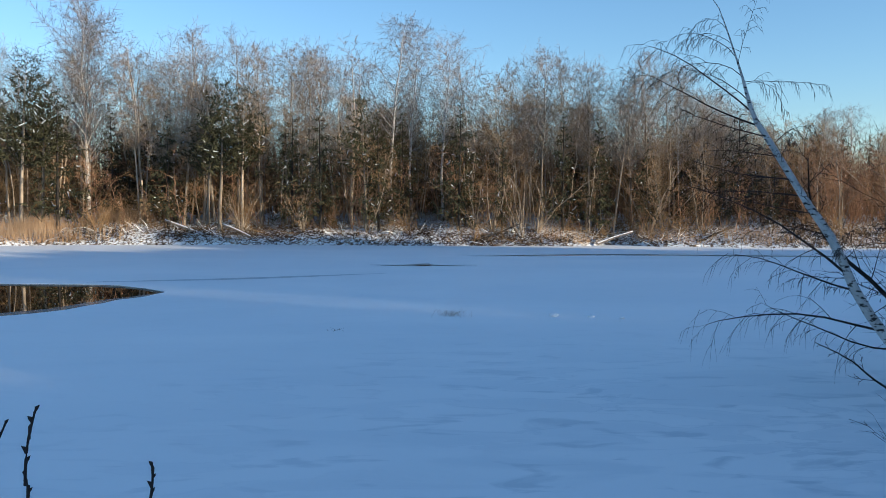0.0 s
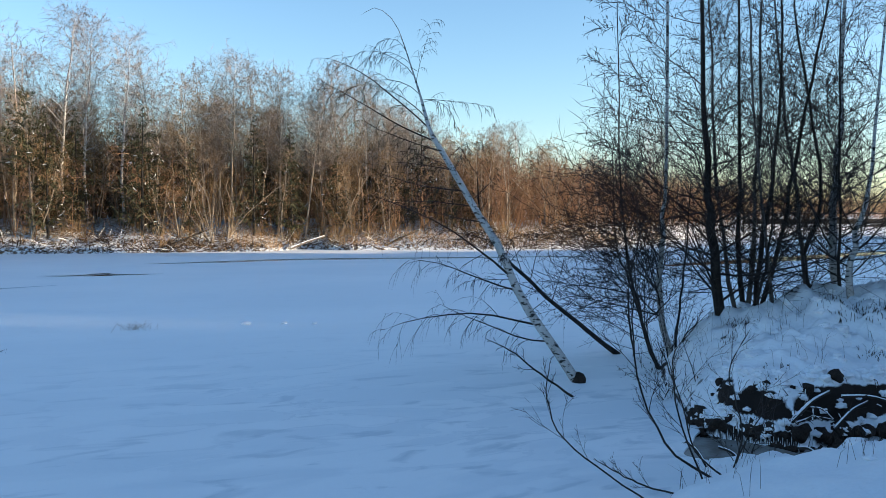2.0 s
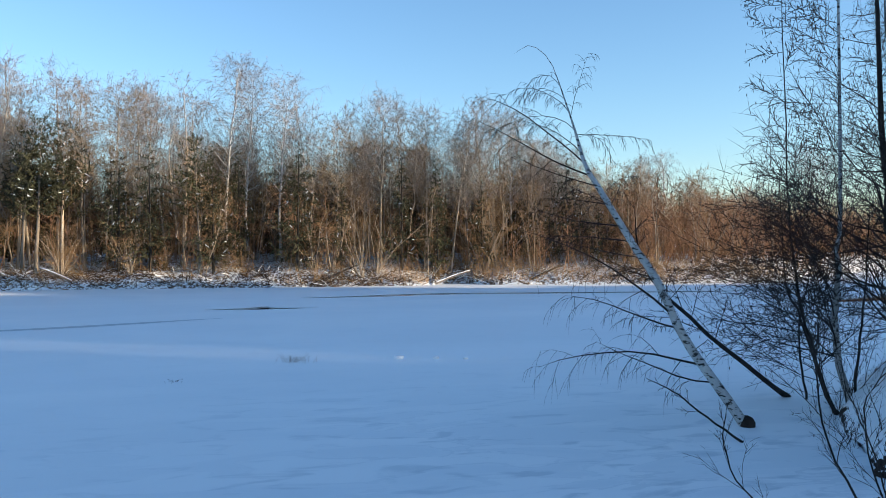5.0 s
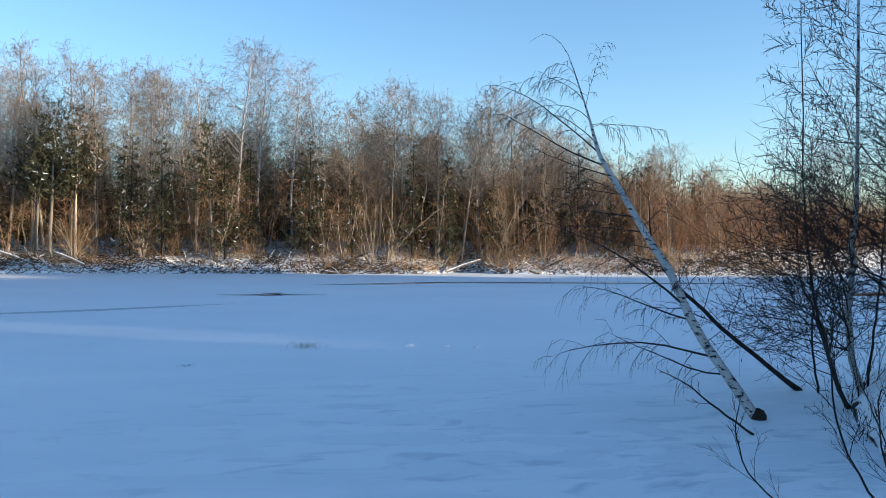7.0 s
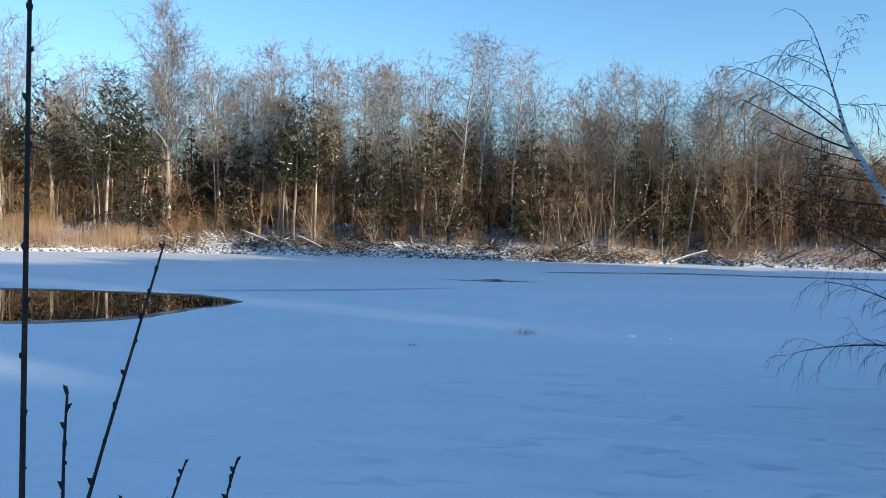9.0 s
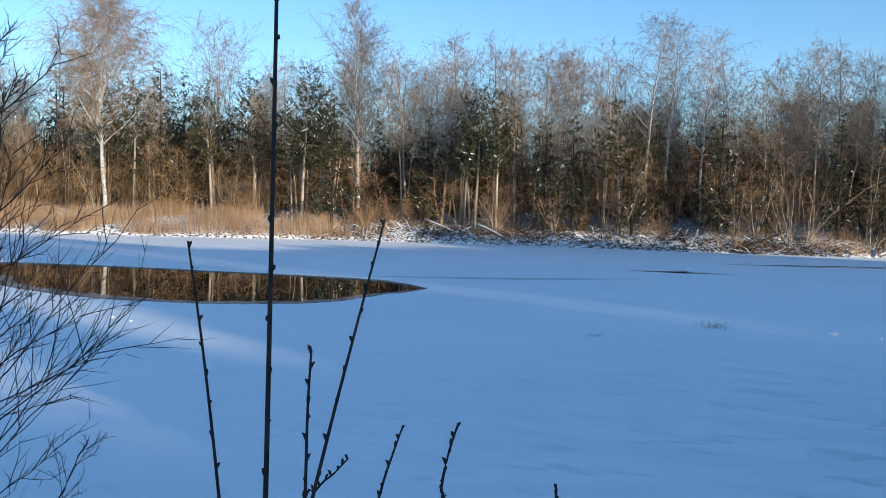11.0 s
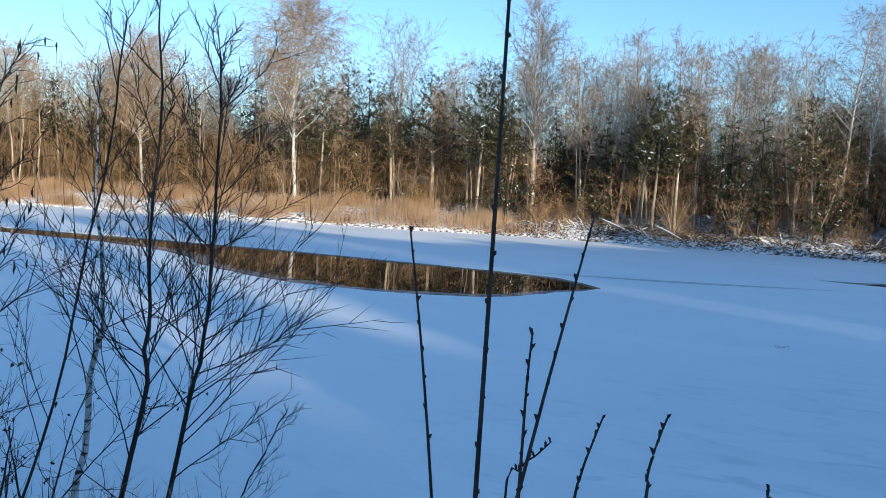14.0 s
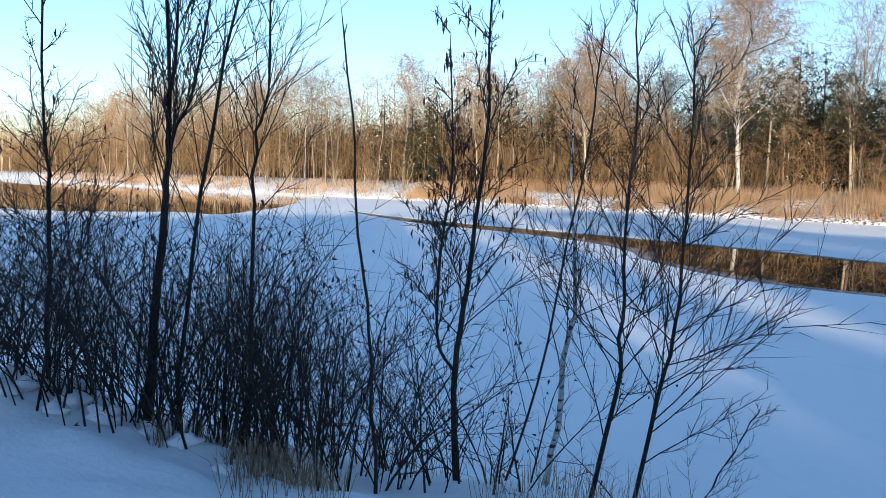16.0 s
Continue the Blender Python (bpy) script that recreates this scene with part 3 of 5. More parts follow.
def many_stems(seed, name, label, h, stems, bark, twig, r0, lean, n2, n3, category="shrub", group="bushes of the far bank", twig_r=0.006, split=True):
    """A bush or clump: stems fanning out of one root, with branches and twigs."""
    rng = np.random.default_rng(seed)
    k = 6
    a = rng.random(stems) * 6.28
    out = rng.uniform(0.15, 1.0, stems) * lean
    top = h * rng.uniform(0.6, 1.0, stems)
    z = np.linspace(0, 1, k)[None, :]
    x = np.cos(a)[:, None] * (0.15 + out[:, None] * z**1.2) + np.cumsum(rng.normal(0, 0.055 * h, (stems, k)), 1) * z
    y = np.sin(a)[:, None] * (0.15 + out[:, None] * z**1.2) + np.cumsum(rng.normal(0, 0.055 * h, (stems, k)), 1) * z
    S = np.stack([x, y, z * top[:, None]], -1)
    SR = r0 * rng.uniform(0.5, 1, (stems, 1)) * np.linspace(1, 0.25, k)[None]
    B, BR = grow(rng, S, SR, n2, 0.2, 1.0, 0.34, 62, 0.05, 0.1, 3, 0.5, rmin=0.008, wob=0.2)
    C, CR = grow(rng, B, BR, n3, 0.1, 1.0, 0.5, 58, 0.05, 0.0, 2, 0.7, rmin=twig_r, wob=0.3)
    e = thing(name, label, category, group)
    if split:
        for i in range(stems):
            part("stem", mesh_of("stem", [tubes(S[i:i + 1], SR[i:i + 1], 5)], bark, True), e)
        part("crown", mesh_of("crown", [tubes(B, BR, 3), tubes(C, CR, 3)], twig), e)
    else:
        tagged(part("crown", mesh_of("crown", [tubes(S, SR, 3), tubes(B, BR, 3), tubes(C, CR, 3)], twig), e), kind="stuff")
    return e


def conifer(seed, h, wide, snowy, limbs=50, pine=False):
    """A spruce, or a pine with bare foot and uneven crown: boughs thick with drooping sprays of needles, snow lying on them."""
    rng = np.random.default_rng(seed)
    T = trunk_path(rng, h, 8, 0.4 if pine else 0.15, 0.05 if pine else 0.02)
    TR = taper(0.17, 0.015, 8)
    if pine:
        A, AR = grow(rng, T, TR, limbs, 0.34, 0.99, wide, 66, 0.15, 0.25, 4, 0.35, lambda s: np.clip(1.25 - s, 0.22, 0.75) * rng.uniform(0.6, 1.4, s.shape), rmin=0.02)
        B, BR = grow(rng, A, AR, 6, 0.3, 1.0, 0.40, 55, 0.12, 0.2, 2, 1.0, rmin=0.04, wob=0.2)
        C, CR = grow(rng, B, BR, 6, 0.15, 1.0, 0.50, 62, 0.15, 0, 2, 1.0, rmin=0.075, wob=0.4)
    else:
        A, AR = grow(rng, T, TR, limbs, 0.08, 0.985, wide, 78, 0.10, -0.30, 4, 0.3, lambda s: np.clip(1.05 - s, 0.05, 1) ** 0.85 * rng.uniform(0.65, 1.15, s.shape), rmin=0.015)
        B, BR = grow(rng, A, AR, 7, 0.10, 1.0, 0.36, 52, -0.10, -0.2, 2, 1.0, rmin=0.06, wob=0.15)
        C, CR = grow(rng, B, BR, 3, 0.1, 1.0, 0.75, 48, -0.25, 0, 2, 1.0, rmin=0.07, wob=0.3)
    for X, XR in ((B, BR), (C, CR)):   # finer sprays towards the top
        XR *= np.interp(X[:, :1, 2] / h, [0.0, 0.55, 0.8, 1.0], [1.15, 1.0, 0.7, 0.35])
    e = thing("conifer", "dark green pine with snow in its crown" if pine else "dark green spruce with snow on its boughs", "tree", "conifers of the far bank")
    part("trunk", mesh_of("trunk", [tubes(T, TR, 6)], BARK_BROWN if pine else BARK_DARK, True), e)
    part("crown", mesh_of("crown", [tubes(A, AR, 3), tubes(B, BR, 3), tubes(C, CR, 3)], NEEDLES), e)
    pick = rng.random(len(C)) < snowy
    S, SR = C[pick] + np.array([0, 0, 0.05]), CR[pick] * 0.75
    tagged(part("snow", mesh_of("snow", [tubes(S, SR, 4)], SNOW_CAP), e, "snow lying on the boughs"), kind="stuff")
    return e


def put_tree(models, rng, x, y, h=None, sink=0.05, lean=0.02):
    ob, own = models[rng.integers(len(models))]
    s = (h / own) if h else rng.uniform(0.85, 1.15)
    z = float(height(x, y)[0]) - sink
    m = Matrix.Translation((x, y, z)) @ Euler((rng.normal(0, lean), rng.normal(0, lean), rng.random() * 6.28)).to_matrix().to_4x4() @ Matrix.Scale(s, 4)
    return copy_thing(ob, m)


def oval(lo, low, high):
    """A crown outline that is widest below its middle and rounded at the top."""
    return lambda s: np.clip(np.interp((s - lo) / (1 - lo), [0, 0.25, 0.6, 1], [low, 1.0, 0.8, high]), 0.1, 1)


BIRCH_L = ((0.25, 50, 0.12, 0.15), (7, 0.48, 48, 0.05, -0.05), (6, 0.55, 50, -0.1, -0.5))
ALDER_L = ((0.24, 56, 0.08, 0.20), (7, 0.50, 54, 0.08, 0.05), (6, 0.56, 56, 0.05, 0.0))
BIRCHES = [(far_tree(10 + i, "birch", "tall bare birch with pale trunk and frosted crown", 18, BARK_BIRCH, TWIG_FROST, 0.15, 46, *BIRCH_L, lo=0.36, low=12, twig_r=0.013), 18) for i in range(3)]
BROAD = [(far_tree(25 + i, "birch", "tall broad-crowned birch with white trunk in the sun", 19, BARK_BIRCH, TWIG_ROSE, 0.21, 92, (0.36, 50, 0.14, 0.12), (12, 0.46, 48, 0.08, -0.05), (10, 0.5, 50, -0.1, -0.6), lo=0.30, twig_r=0.016, profile=oval(0.30, 0.7, 0.25)), 19) for i in range(2)]
OVAL = [(far_tree(28, "birch", "tall narrow-crowned birch with upswept frosted twigs", 19, BARK_BIRCH, TWIG_FROST, 0.19, 92, (0.29, 38, 0.2, 0.12), (10, 0.44, 44, 0.12, 0.0), (9, 0.5, 46, 0.05, -0.2), lo=0.26, twig_r=0.014, profile=oval(0.26, 0.6, 0.35), stems=2, fan=0.03), 19)]
CROOKED = [(far_tree(29, "aspen", "open-crowned bare tree with twisted frosted twigs", 17, BARK_BROWN, TWIG_FROST, 0.13, 64, (0.30, 50, 0.12, 0.25), (7, 0.5, 58, 0.1, 0.1), (7, 0.5, 60, 0.1, 0.1), lo=0.42, twig_r=0.014, stems=4, fan=0.12, profile=oval(0.42, 0.5, 0.6), low=16), 17)]
ALDERS = [(far_tree(30 + i, "alder", "bare grey-brown alder on the far bank", 16, BARK_BROWN, (TWIG_FROST, TWIG_FROST, TWIG_ROSE)[i % 3], 0.115, 54, *ALDER_L, lo=0.38, stems=(1, 3, 2, 1, 3, 2)[i], fan=0.10, low=18, twig_r=0.0135), 16) for i in range(6)]
LIGHT = [(far_tree(50 + i, "slender_tree", "slender bare brown tree in the far wood", 12, BARK_BROWN, TWIG_MID if i % 2 else TWIG_BROWN, 0.075, 32, (0.26, 58, 0.06, 0.2), (6, 0.5, 54, 0.05, 0), (5, 0.6, 58, 0.0, 0), lo=0.18, twig_r=0.012, stems=(1, 2, 3, 2, 1)[i], fan=0.16), 12) for i in range(5)]
ASPENS = [(far_tree(60 + i, "aspen", "bare golden-brown tree of the wood along the channel", 16, BARK_BROWN, (TWIG_OCHRE, TWIG_BROWN, TWIG_MID)[i], 0.11, 30, (0.26, 56, 0.08, 0.2), (5, 0.5, 56, 0.03, 0), (5, 0.6, 58, 0.0, 0), lo=0.2, twig_r=0.018, stems=(1, 2, 2)[i], fan=0.08), 16) for i in range(3)]
RUSSETS = [(far_tree(66 + i, "bushy_tree", "low russet bare tree of the distant shore", 10, BARK_BROWN, TWIG_RUSSET, 0.08, 28, (0.34, 56, 0.08, 0.2), (5, 0.5, 56, 0.03, 0), (5, 0.6, 58, 0.0, 0), lo=0.1, twig_r=0.018, stems=2, fan=0.15), 10) for i in range(3)]
SALLOWS = [(many_stems(70 + i, "sallow", "brown bare sallow bush leaning from one root", 7.0, 9, BARK_BROWN, TWIG_OCHRE if i == 3 else TWIG_BROWN, 0.06, 4.2, 8, 5), 7) for i in range(4)]
SCRUB = [(many_stems(90 + i, "bush", "low leafless bush on the snowy bank", 2.6, 16, BARK_BROWN, TWIG_BROWN, 0.018, 1.3, 5, 3, twig_r=0.007, split=False), 2.6) for i in range(3)]
SPRUCES = [(conifer(110, 13, 0.25, 0.03), 13), (conifer(111, 13, 0.30, 0.045), 13), (conifer(112, 13, 0.21, 0.02), 13)]
PINES = [(conifer(113, 13, 0.28, 0.025, 46, True), 13), (conifer(114, 13, 0.34, 0.035, 50, True), 13)]

rng = np.random.default_rng(5)
# single trees that stand out: x, y, height
for models, spots in (
    (BROAD, ((-53.8, 68, 20.8), (-74.6, 66.6, 17.5))),
    (OVAL, ((-29.4, 73, 19.6),)),
    (CROOKED, ((-43.9, 72, 17.6),)),
    (BIRCHES, ((-2.6, 73, 17.4), (-0.8, 73.5, 16.9), (2.0, 72.5, 15.8), (22.6, 71, 13.6), (48.4, 92, 12.0), (46.3, 92, 10.6), (69.5, 92, 13.5), (72, 93, 12.6))),
    (ALDERS, ((-62.9, 72, 17.2), (-24.2, 72, 15.9), (-20.8, 72, 16.3), (-18.0, 72, 16.5), (-15.8, 72.5, 16.3), (-13.8, 71.5, 15.3), (-12.0, 72, 15.5), (-9.7, 72, 15.5), (-7.5, 72.5, 15.0), (-6.1, 72, 15.5),
              (4.3, 72, 14.8), (7.0, 72, 12.9), (8.7, 72, 13.7), (10.6, 71.5, 14.8), (12.6, 71, 14.2), (14.5, 71, 14.2), (16.6, 70, 13.5), (19.9, 70, 14.6), (21.6, 70, 14.0), (24.3, 70, 11.5), (26.5, 70, 10.4), (29, 70, 10.1))),
    (SPRUCES, ((-50.7, 72.5, 15.3), (-47.7, 72.1, 14.3), (-62.3, 72.5, 13.2), (-64.6, 73.5, 14.2), (-30, 68.4, 12.4), (-21.5, 70.2, 10.3), (-11, 70.2, 9.9), (-8.4, 69.2, 10.4), (-3.5, 68.9, 10.2), (3.2, 68.4, 10.7), (6.8, 68.4, 7.8), (11.9, 68.4, 10.3), (15.1, 68.4, 10.1), (19.2, 69.2, 8.5), (27.1, 69.2, 9.9),
               (40.5, 90, 9.2), (42.4, 90, 9.5), (43.9, 90, 8.6), (52.6, 90, 8.3), (54.3, 91, 8), (57.2, 92, 7.7))),
    (PINES, ((-51.9, 69.8, 12.8), (-39.4, 71.6, 13.4), (-33, 68.4, 14), (-31.6, 69.2, 12.2), (-18, 69.7, 11.3), (-16.8, 68.9, 12.4), (-15.1, 69.7, 11.6), (-4.6, 69.2, 11.1), (-43.7, 70.7, 12.3), (-55.4, 69.8, 12.3))),
):
    for x, y, h in spots:
        put_tree(models, rng, x, y, h, lean=0.01)


def along(shore, rng, x0, x1, lo, hi):
    """A random spot inland of the far shore between x0 and x1."""
    x = rng.uniform(x0, x1)
    d = rng.uniform(lo, hi)
    p = np.array([q for q in shore if q != (16, 68)])
    y = np.interp(x, p[:, 0], p[:, 1])
    sl = (np.interp(x + 1, p[:, 0], p[:, 1]) - y)
    n = np.array([-sl, 1.0]) / math.hypot(sl, 1)
    return x + n[0] * d, y + n[1] * d


def tall(x):
    """The height of the far wood along the shore."""
    return float(np.interp(x, [-300, -120, -70, -30, 0, 8, 20, 30, 45, 60, 150], [25, 22, 17.5, 15.5, 14.6, 12.6, 13.0, 10.6, 9.4, 9, 9.5]))


for n, models, x0, x1, lo, hi, f0, f1, lean in (
    (32, ALDERS, -34, 32, 5, 14, 0.75, 0.98, 0.03), (18, BIRCHES, -34, 30, 8, 18, 0.75, 0.98, 0.02), (30, LIGHT, -34, 36, 3.5, 16, 0.55, 0.85, 0.05),
    (16, LIGHT, -34, 40, 2.5, 10, 0.36, 0.6, 0.09), (16, SPRUCES, -34, 34, 5, 9, 0.45, 0.68, 0.01), (26, LIGHT, -110, -36, 8, 22, 0.5, 0.85, 0.05),
    (22, ALDERS, -95, -34, 8, 18, 0.7, 0.92, 0.03), (8, BIRCHES, -120, -36, 12, 26, 0.75, 0.95, 0.02),
    (36, ASPENS, -480, -190, 3, 40, 0.8, 1.05, 0.03), (80, ASPENS, -280, -72, 5, 40, 0.7, 1.0, 0.03), (12, BIRCHES, -270, -80, 6, 34, 0.8, 1.05, 0.03), (12, ALDERS, -220, -75, 5, 25, 0.75, 1.0, 0.03),
    (5, ALDERS, 36, 80, 6, 22, 0.75, 1.0, 0.03), (56, RUSSETS, 34, 140, 4, 30, 0.55, 0.88, 0.04), (34, RUSSETS, 30, 72, 3, 14, 0.6, 0.88, 0.05), (6, LIGHT, 30, 60, 3, 12, 0.7, 0.9, 0.05), (5, SPRUCES, 60, 120, 10, 30, 0.7, 0.95, 0.01), (9, SPRUCES, 34, 66, 8, 18, 0.7, 0.95, 0.01),
    (60, SPRUCES, -34, 34, 6.5, 18, 0.42, 0.70, 0.01), (38, SPRUCES, -110, -34, 10, 24, 0.42, 0.72, 0.01), (16, PINES, -90, 30, 9, 20, 0.55, 0.78, 0.01), (5, SPRUCES, -250, -110, 15, 40, 0.5, 0.7, 0.01),
):
    for _ in range(n):
        x, y = along(FAR_SHORE, rng, x0, x1, lo, hi)
        put_tree(models, rng, x, y, tall(x) * rng.uniform(f0, f1), lean=lean)
for n, x0, x1, lo, hi in ((12, -28, 42, 1.5, 6), (12, -95, -30, 7, 14), (24, -230, -95, 3, 12), (12, 42, 110, 3, 12)):
    for _ in range(n):
        x, y = along(FAR_SHORE, rng, x0, x1, lo, hi)
        put_tree(SALLOWS, rng, x, y, rng.uniform(4.5, 7.5), lean=0.12)
for n, x0, x1, lo, hi in ((56, -28, 45, 0.8, 7), (18, -90, -28, 5, 10), (8, 45, 90, 1, 8)):
    for _ in range(n):
        x, y = along(FAR_SHORE, rng, x0, x1, lo, hi)
        put_tree(SCRUB, rng, x, y, rng.uniform(1.4, 3.0), lean=0.15)
# unseen trees added about the screen towards the sun
for _ in range(4):
    x, y = rng.uniform(101, 116), rng.uniform(-60, 10)
    put_tree(SPRUCES, rng, x, y, rng.uniform(11, 15), lean=0.01)
# unseen spruces added beyond the alder clump and behind, to dim the right bank
for x, y, h in ((16.8, 8.2, 10), (18.5, 9.5, 12), (19.5, 6.8, 12), (20.5, 8.6, 12), (25, 7.2, 13), (21.5, 7.6, 12), (23.5, 7.0, 13), (17.6, 6.9, 10), (26.5, 6.6, 13), (9, -7, 13), (11.5, -9, 14), (13.5, -6.5, 13), (16, -8.5, 14), (18.5, -6.5, 14), (21, -8, 15), (12.5, -12, 14), (17, -12.5, 15), (6, -10, 14), (22.5, -11.5, 15)):
    put_tree(SPRUCES, rng, x, y, h, lean=0.01)
for ob, _ in BROAD + OVAL + CROOKED + BIRCHES + ALDERS + LIGHT + ASPENS + RUSSETS + SALLOWS + SCRUB + SPRUCES + PINES:   # the models themselves take a place in the back of the wood
    x, y = along(FAR_SHORE, rng, -60, 30, 22, 32)
    ob.location = (x, y, float(height(x, y)[0]) - 0.05)
    ob.scale = (0.62, 0.62, 0.62)


# ---- reeds and litter along the far shore ----
def blades(name, label, n, x0, x1, lo, hi, tall_, mat, seed, tilt=0.15, r=0.010, dense=None):
    rng = np.random.default_rng(seed)
    p = np.array(FAR_SHORE)
    x = rng.uniform(x0, x1, n)
    y0 = np.interp(x, p[:, 0], p[:, 1])
    d = lo + (hi - lo) * rng.random(n) ** 1.3
    y = y0 + d
    keep = value_noise(x * 0.25, y * 0.25, seed) + 0.6 > rng.random(n) * 1.1
    x, y = x[keep], y[keep]
    z = height(x, y)
    h = tall_ * rng.uniform(0.5, 1.1, len(x))
    base = np.stack([x, y, z - 0.02], 1)
    tip = base + np.stack([rng.normal(0, tilt, len(x)) * h, rng.normal(0, tilt, len(x)) * h, h], 1)
    P = np.stack([base, tip], 1)
    return tagged(new(name, mesh_of(name, [tubes(P, np.stack([r * rng.uniform(0.7, 1.4, len(x)), np.zeros(len(x))], 1), 3)], mat)), label, "reeds", kind="stuff")


blades("reeds", "tan dry reeds standing along the far shore", 64000, -95, -24, 0.3, 9.5, 1.5, REED, 1, r=0.015)
blades("reeds", "tan dry grass on the sunlit far bank", 5000, 2, 60, 0.3, 4, 0.9, REED, 2)
blades("bank_grass", "brown dead grass poking through bank snow", 9000, -30, 45, 0.2, 8, 0.6, GRASS_DRY, 3, 0.4)
blades("bank_grass", "brown dead grass along the far channel", 9000, -260, -90, 0.2, 7, 1.5, REED, 4, 0.3, 0.03)


def far_woods(seed, n, x0, x1, lo, hi, h0, h1, r, name, label, mat, shoots_=6, twigs=0, bow=0.06, fine=0.019):
    """The depth of the wood: a great many thin bowed stems, their shoots and twigs, behind and between the trees of the bank."""
    rng = np.random.default_rng(seed)
    p = np.array(FAR_SHORE)
    x = rng.uniform(x0, x1, n)
    y = np.interp(x, p[:, 0], p[:, 1]) + rng.uniform(lo, hi, n)
    base = np.stack([x, y, height(x, y) - 0.1], 1)
    h = rng.uniform(h0, h1, n) * np.interp(x, [-300, -40, 15, 35, 150], [1, 1, 0.95, 0.8, 0.8])
    tip = base + np.stack([rng.normal(0, bow, n) * h, rng.normal(0, bow, n) * h, h], 1)
    P = np.stack([base, (base + tip) / 2 + rng.normal(0, 0.1 + bow, (n, 3)), tip], 1)
    R = r * rng.uniform(0.5, 1.3, (n, 1)) * np.array([[1, 0.7, 0.1]])
    B, BR = grow(rng, P, R, shoots_, 0.15, 1.0, 0.26, 58, 0.1, 0.1, 2, 0.5, rmin=fine, wob=0.2)
    pieces = [tubes(P, R, 3), tubes(B, BR, 3)]
    if twigs:
        pieces.append(tubes(*grow(rng, B, BR, twigs, 0.1, 1.0, 0.6, 55, 0.05, 0, 2, 0.8, rmin=0.014, wob=0.2), 3))
    return tagged(new(name, mesh_of(name, pieces, mat)), label, "woods", kind="stuff")


# these stems are coloured near-black for the shade deep in the wood
far_woods(1, 6500, -200, 50, 17, 50, 6, 11.5, 0.08, "thicket", "dense brown bare wood behind the far bank, coloured shade-dark", TWIG_SHADE_DEAD, 8, 0, 0.1, 0.03)
far_woods(2, 2200, 34, 300, 6, 45, 4, 8.5, 0.05, "thicket", "dense russet bare wood on the distant shore", TWIG_RUSSET, 8, 1, 0.12)
far_woods(9, 1100, 28, 88, 4, 24, 3.5, 8.5, 0.04, "thicket", "dense russet brush of the far bank", TWIG_RUSSET, 8, 3, 0.2)
far_woods(6, 2600, -130, 36, 13, 30, 4, 9.5, 0.04, "thicket", "dense brown underwood between the far trees", TWIG_MID, 8, 3, 0.2)
far_woods(4, 420, -32, 40, 3, 12, 2.5, 7, 0.03, "thicket", "thin russet brush between the far trees", TWIG_RUSSET, 8, 4, 0.25)
far_woods(8, 520, -95, -30, 7, 15, 2.5, 7.5, 0.03, "thicket", "thin brown brush behind the reeds", TWIG_BROWN, 8, 4, 0.2)
far_woods(5, 3000, -460, -75, 5, 45, 6, 14, 0.06, "thicket", "sunlit golden-brown wood along the far channel", TWIG_OCHRE, 8, 0, 0.12, 0.045)
far_woods(7, 2000, -560, -150, 6, 60, 9, 19, 0.08, "thicket", "distant brown wood beyond the channel", TWIG_BROWN, 8, 0, 0.1, 0.06)


def drift_twigs(seed, n, x0, x1, lo, hi, ln, r, mat, label):
    """Dead twigs and sticks lying every way along the far shore."""
    rng = np.random.default_rng(seed)
    p = np.array(FAR_SHORE)
    x = rng.uniform(x0, x1, n)
    y = np.interp(x, p[:, 0], p[:, 1]) + rng.uniform(lo, hi, n)
    keep = value_noise(x * 0.35, y * 0.35, seed) > rng.uniform(-0.7, 0.6, n)
    x, y = x[keep], y[keep]
    m = len(x)
    b = np.stack([x, y, height(x, y)], 1)
    d = unit(np.stack([rng.normal(0, 1, m), rng.normal(0, 0.5, m), np.abs(rng.normal(0.25, 0.4, m))], 1)) * (ln * rng.uniform(0.3, 1.2, m))[:, None]
    P = np.stack([b, b + d * 0.5 + rng.normal(0, 0.05, (m, 3)), b + d], 1)
    return tagged(new("dead_twigs", mesh_of("dead_twigs", [tubes(P, np.tile([[r, r * 0.8, r * 0.2]], (m, 1)), 3)], mat)), label, "twigs", kind="stuff")


drift_twigs(1, 5000, -30, 46, -0.1, 4.5, 1.1, 0.022, TWIG_SHADE_DEAD, "dark dead twigs lying along the far shore")
drift_twigs(2, 2200, -30, 46, 0.0, 6, 1.3, 0.020, TWIG_BROWN, "brown dead twigs and sedge along the far shore")
drift_twigs(5, 2600, -30, 46, -0.3, 2.2, 0.8, 0.03, TWIG_SHADE_DEAD, "dark roots and dead twigs hanging at the far shore edge")
drift_twigs(3, 900, -30, 46, 0.0, 5, 1.2, 0.03, SNOW_CAP, "snow-laden sticks along the far shore")


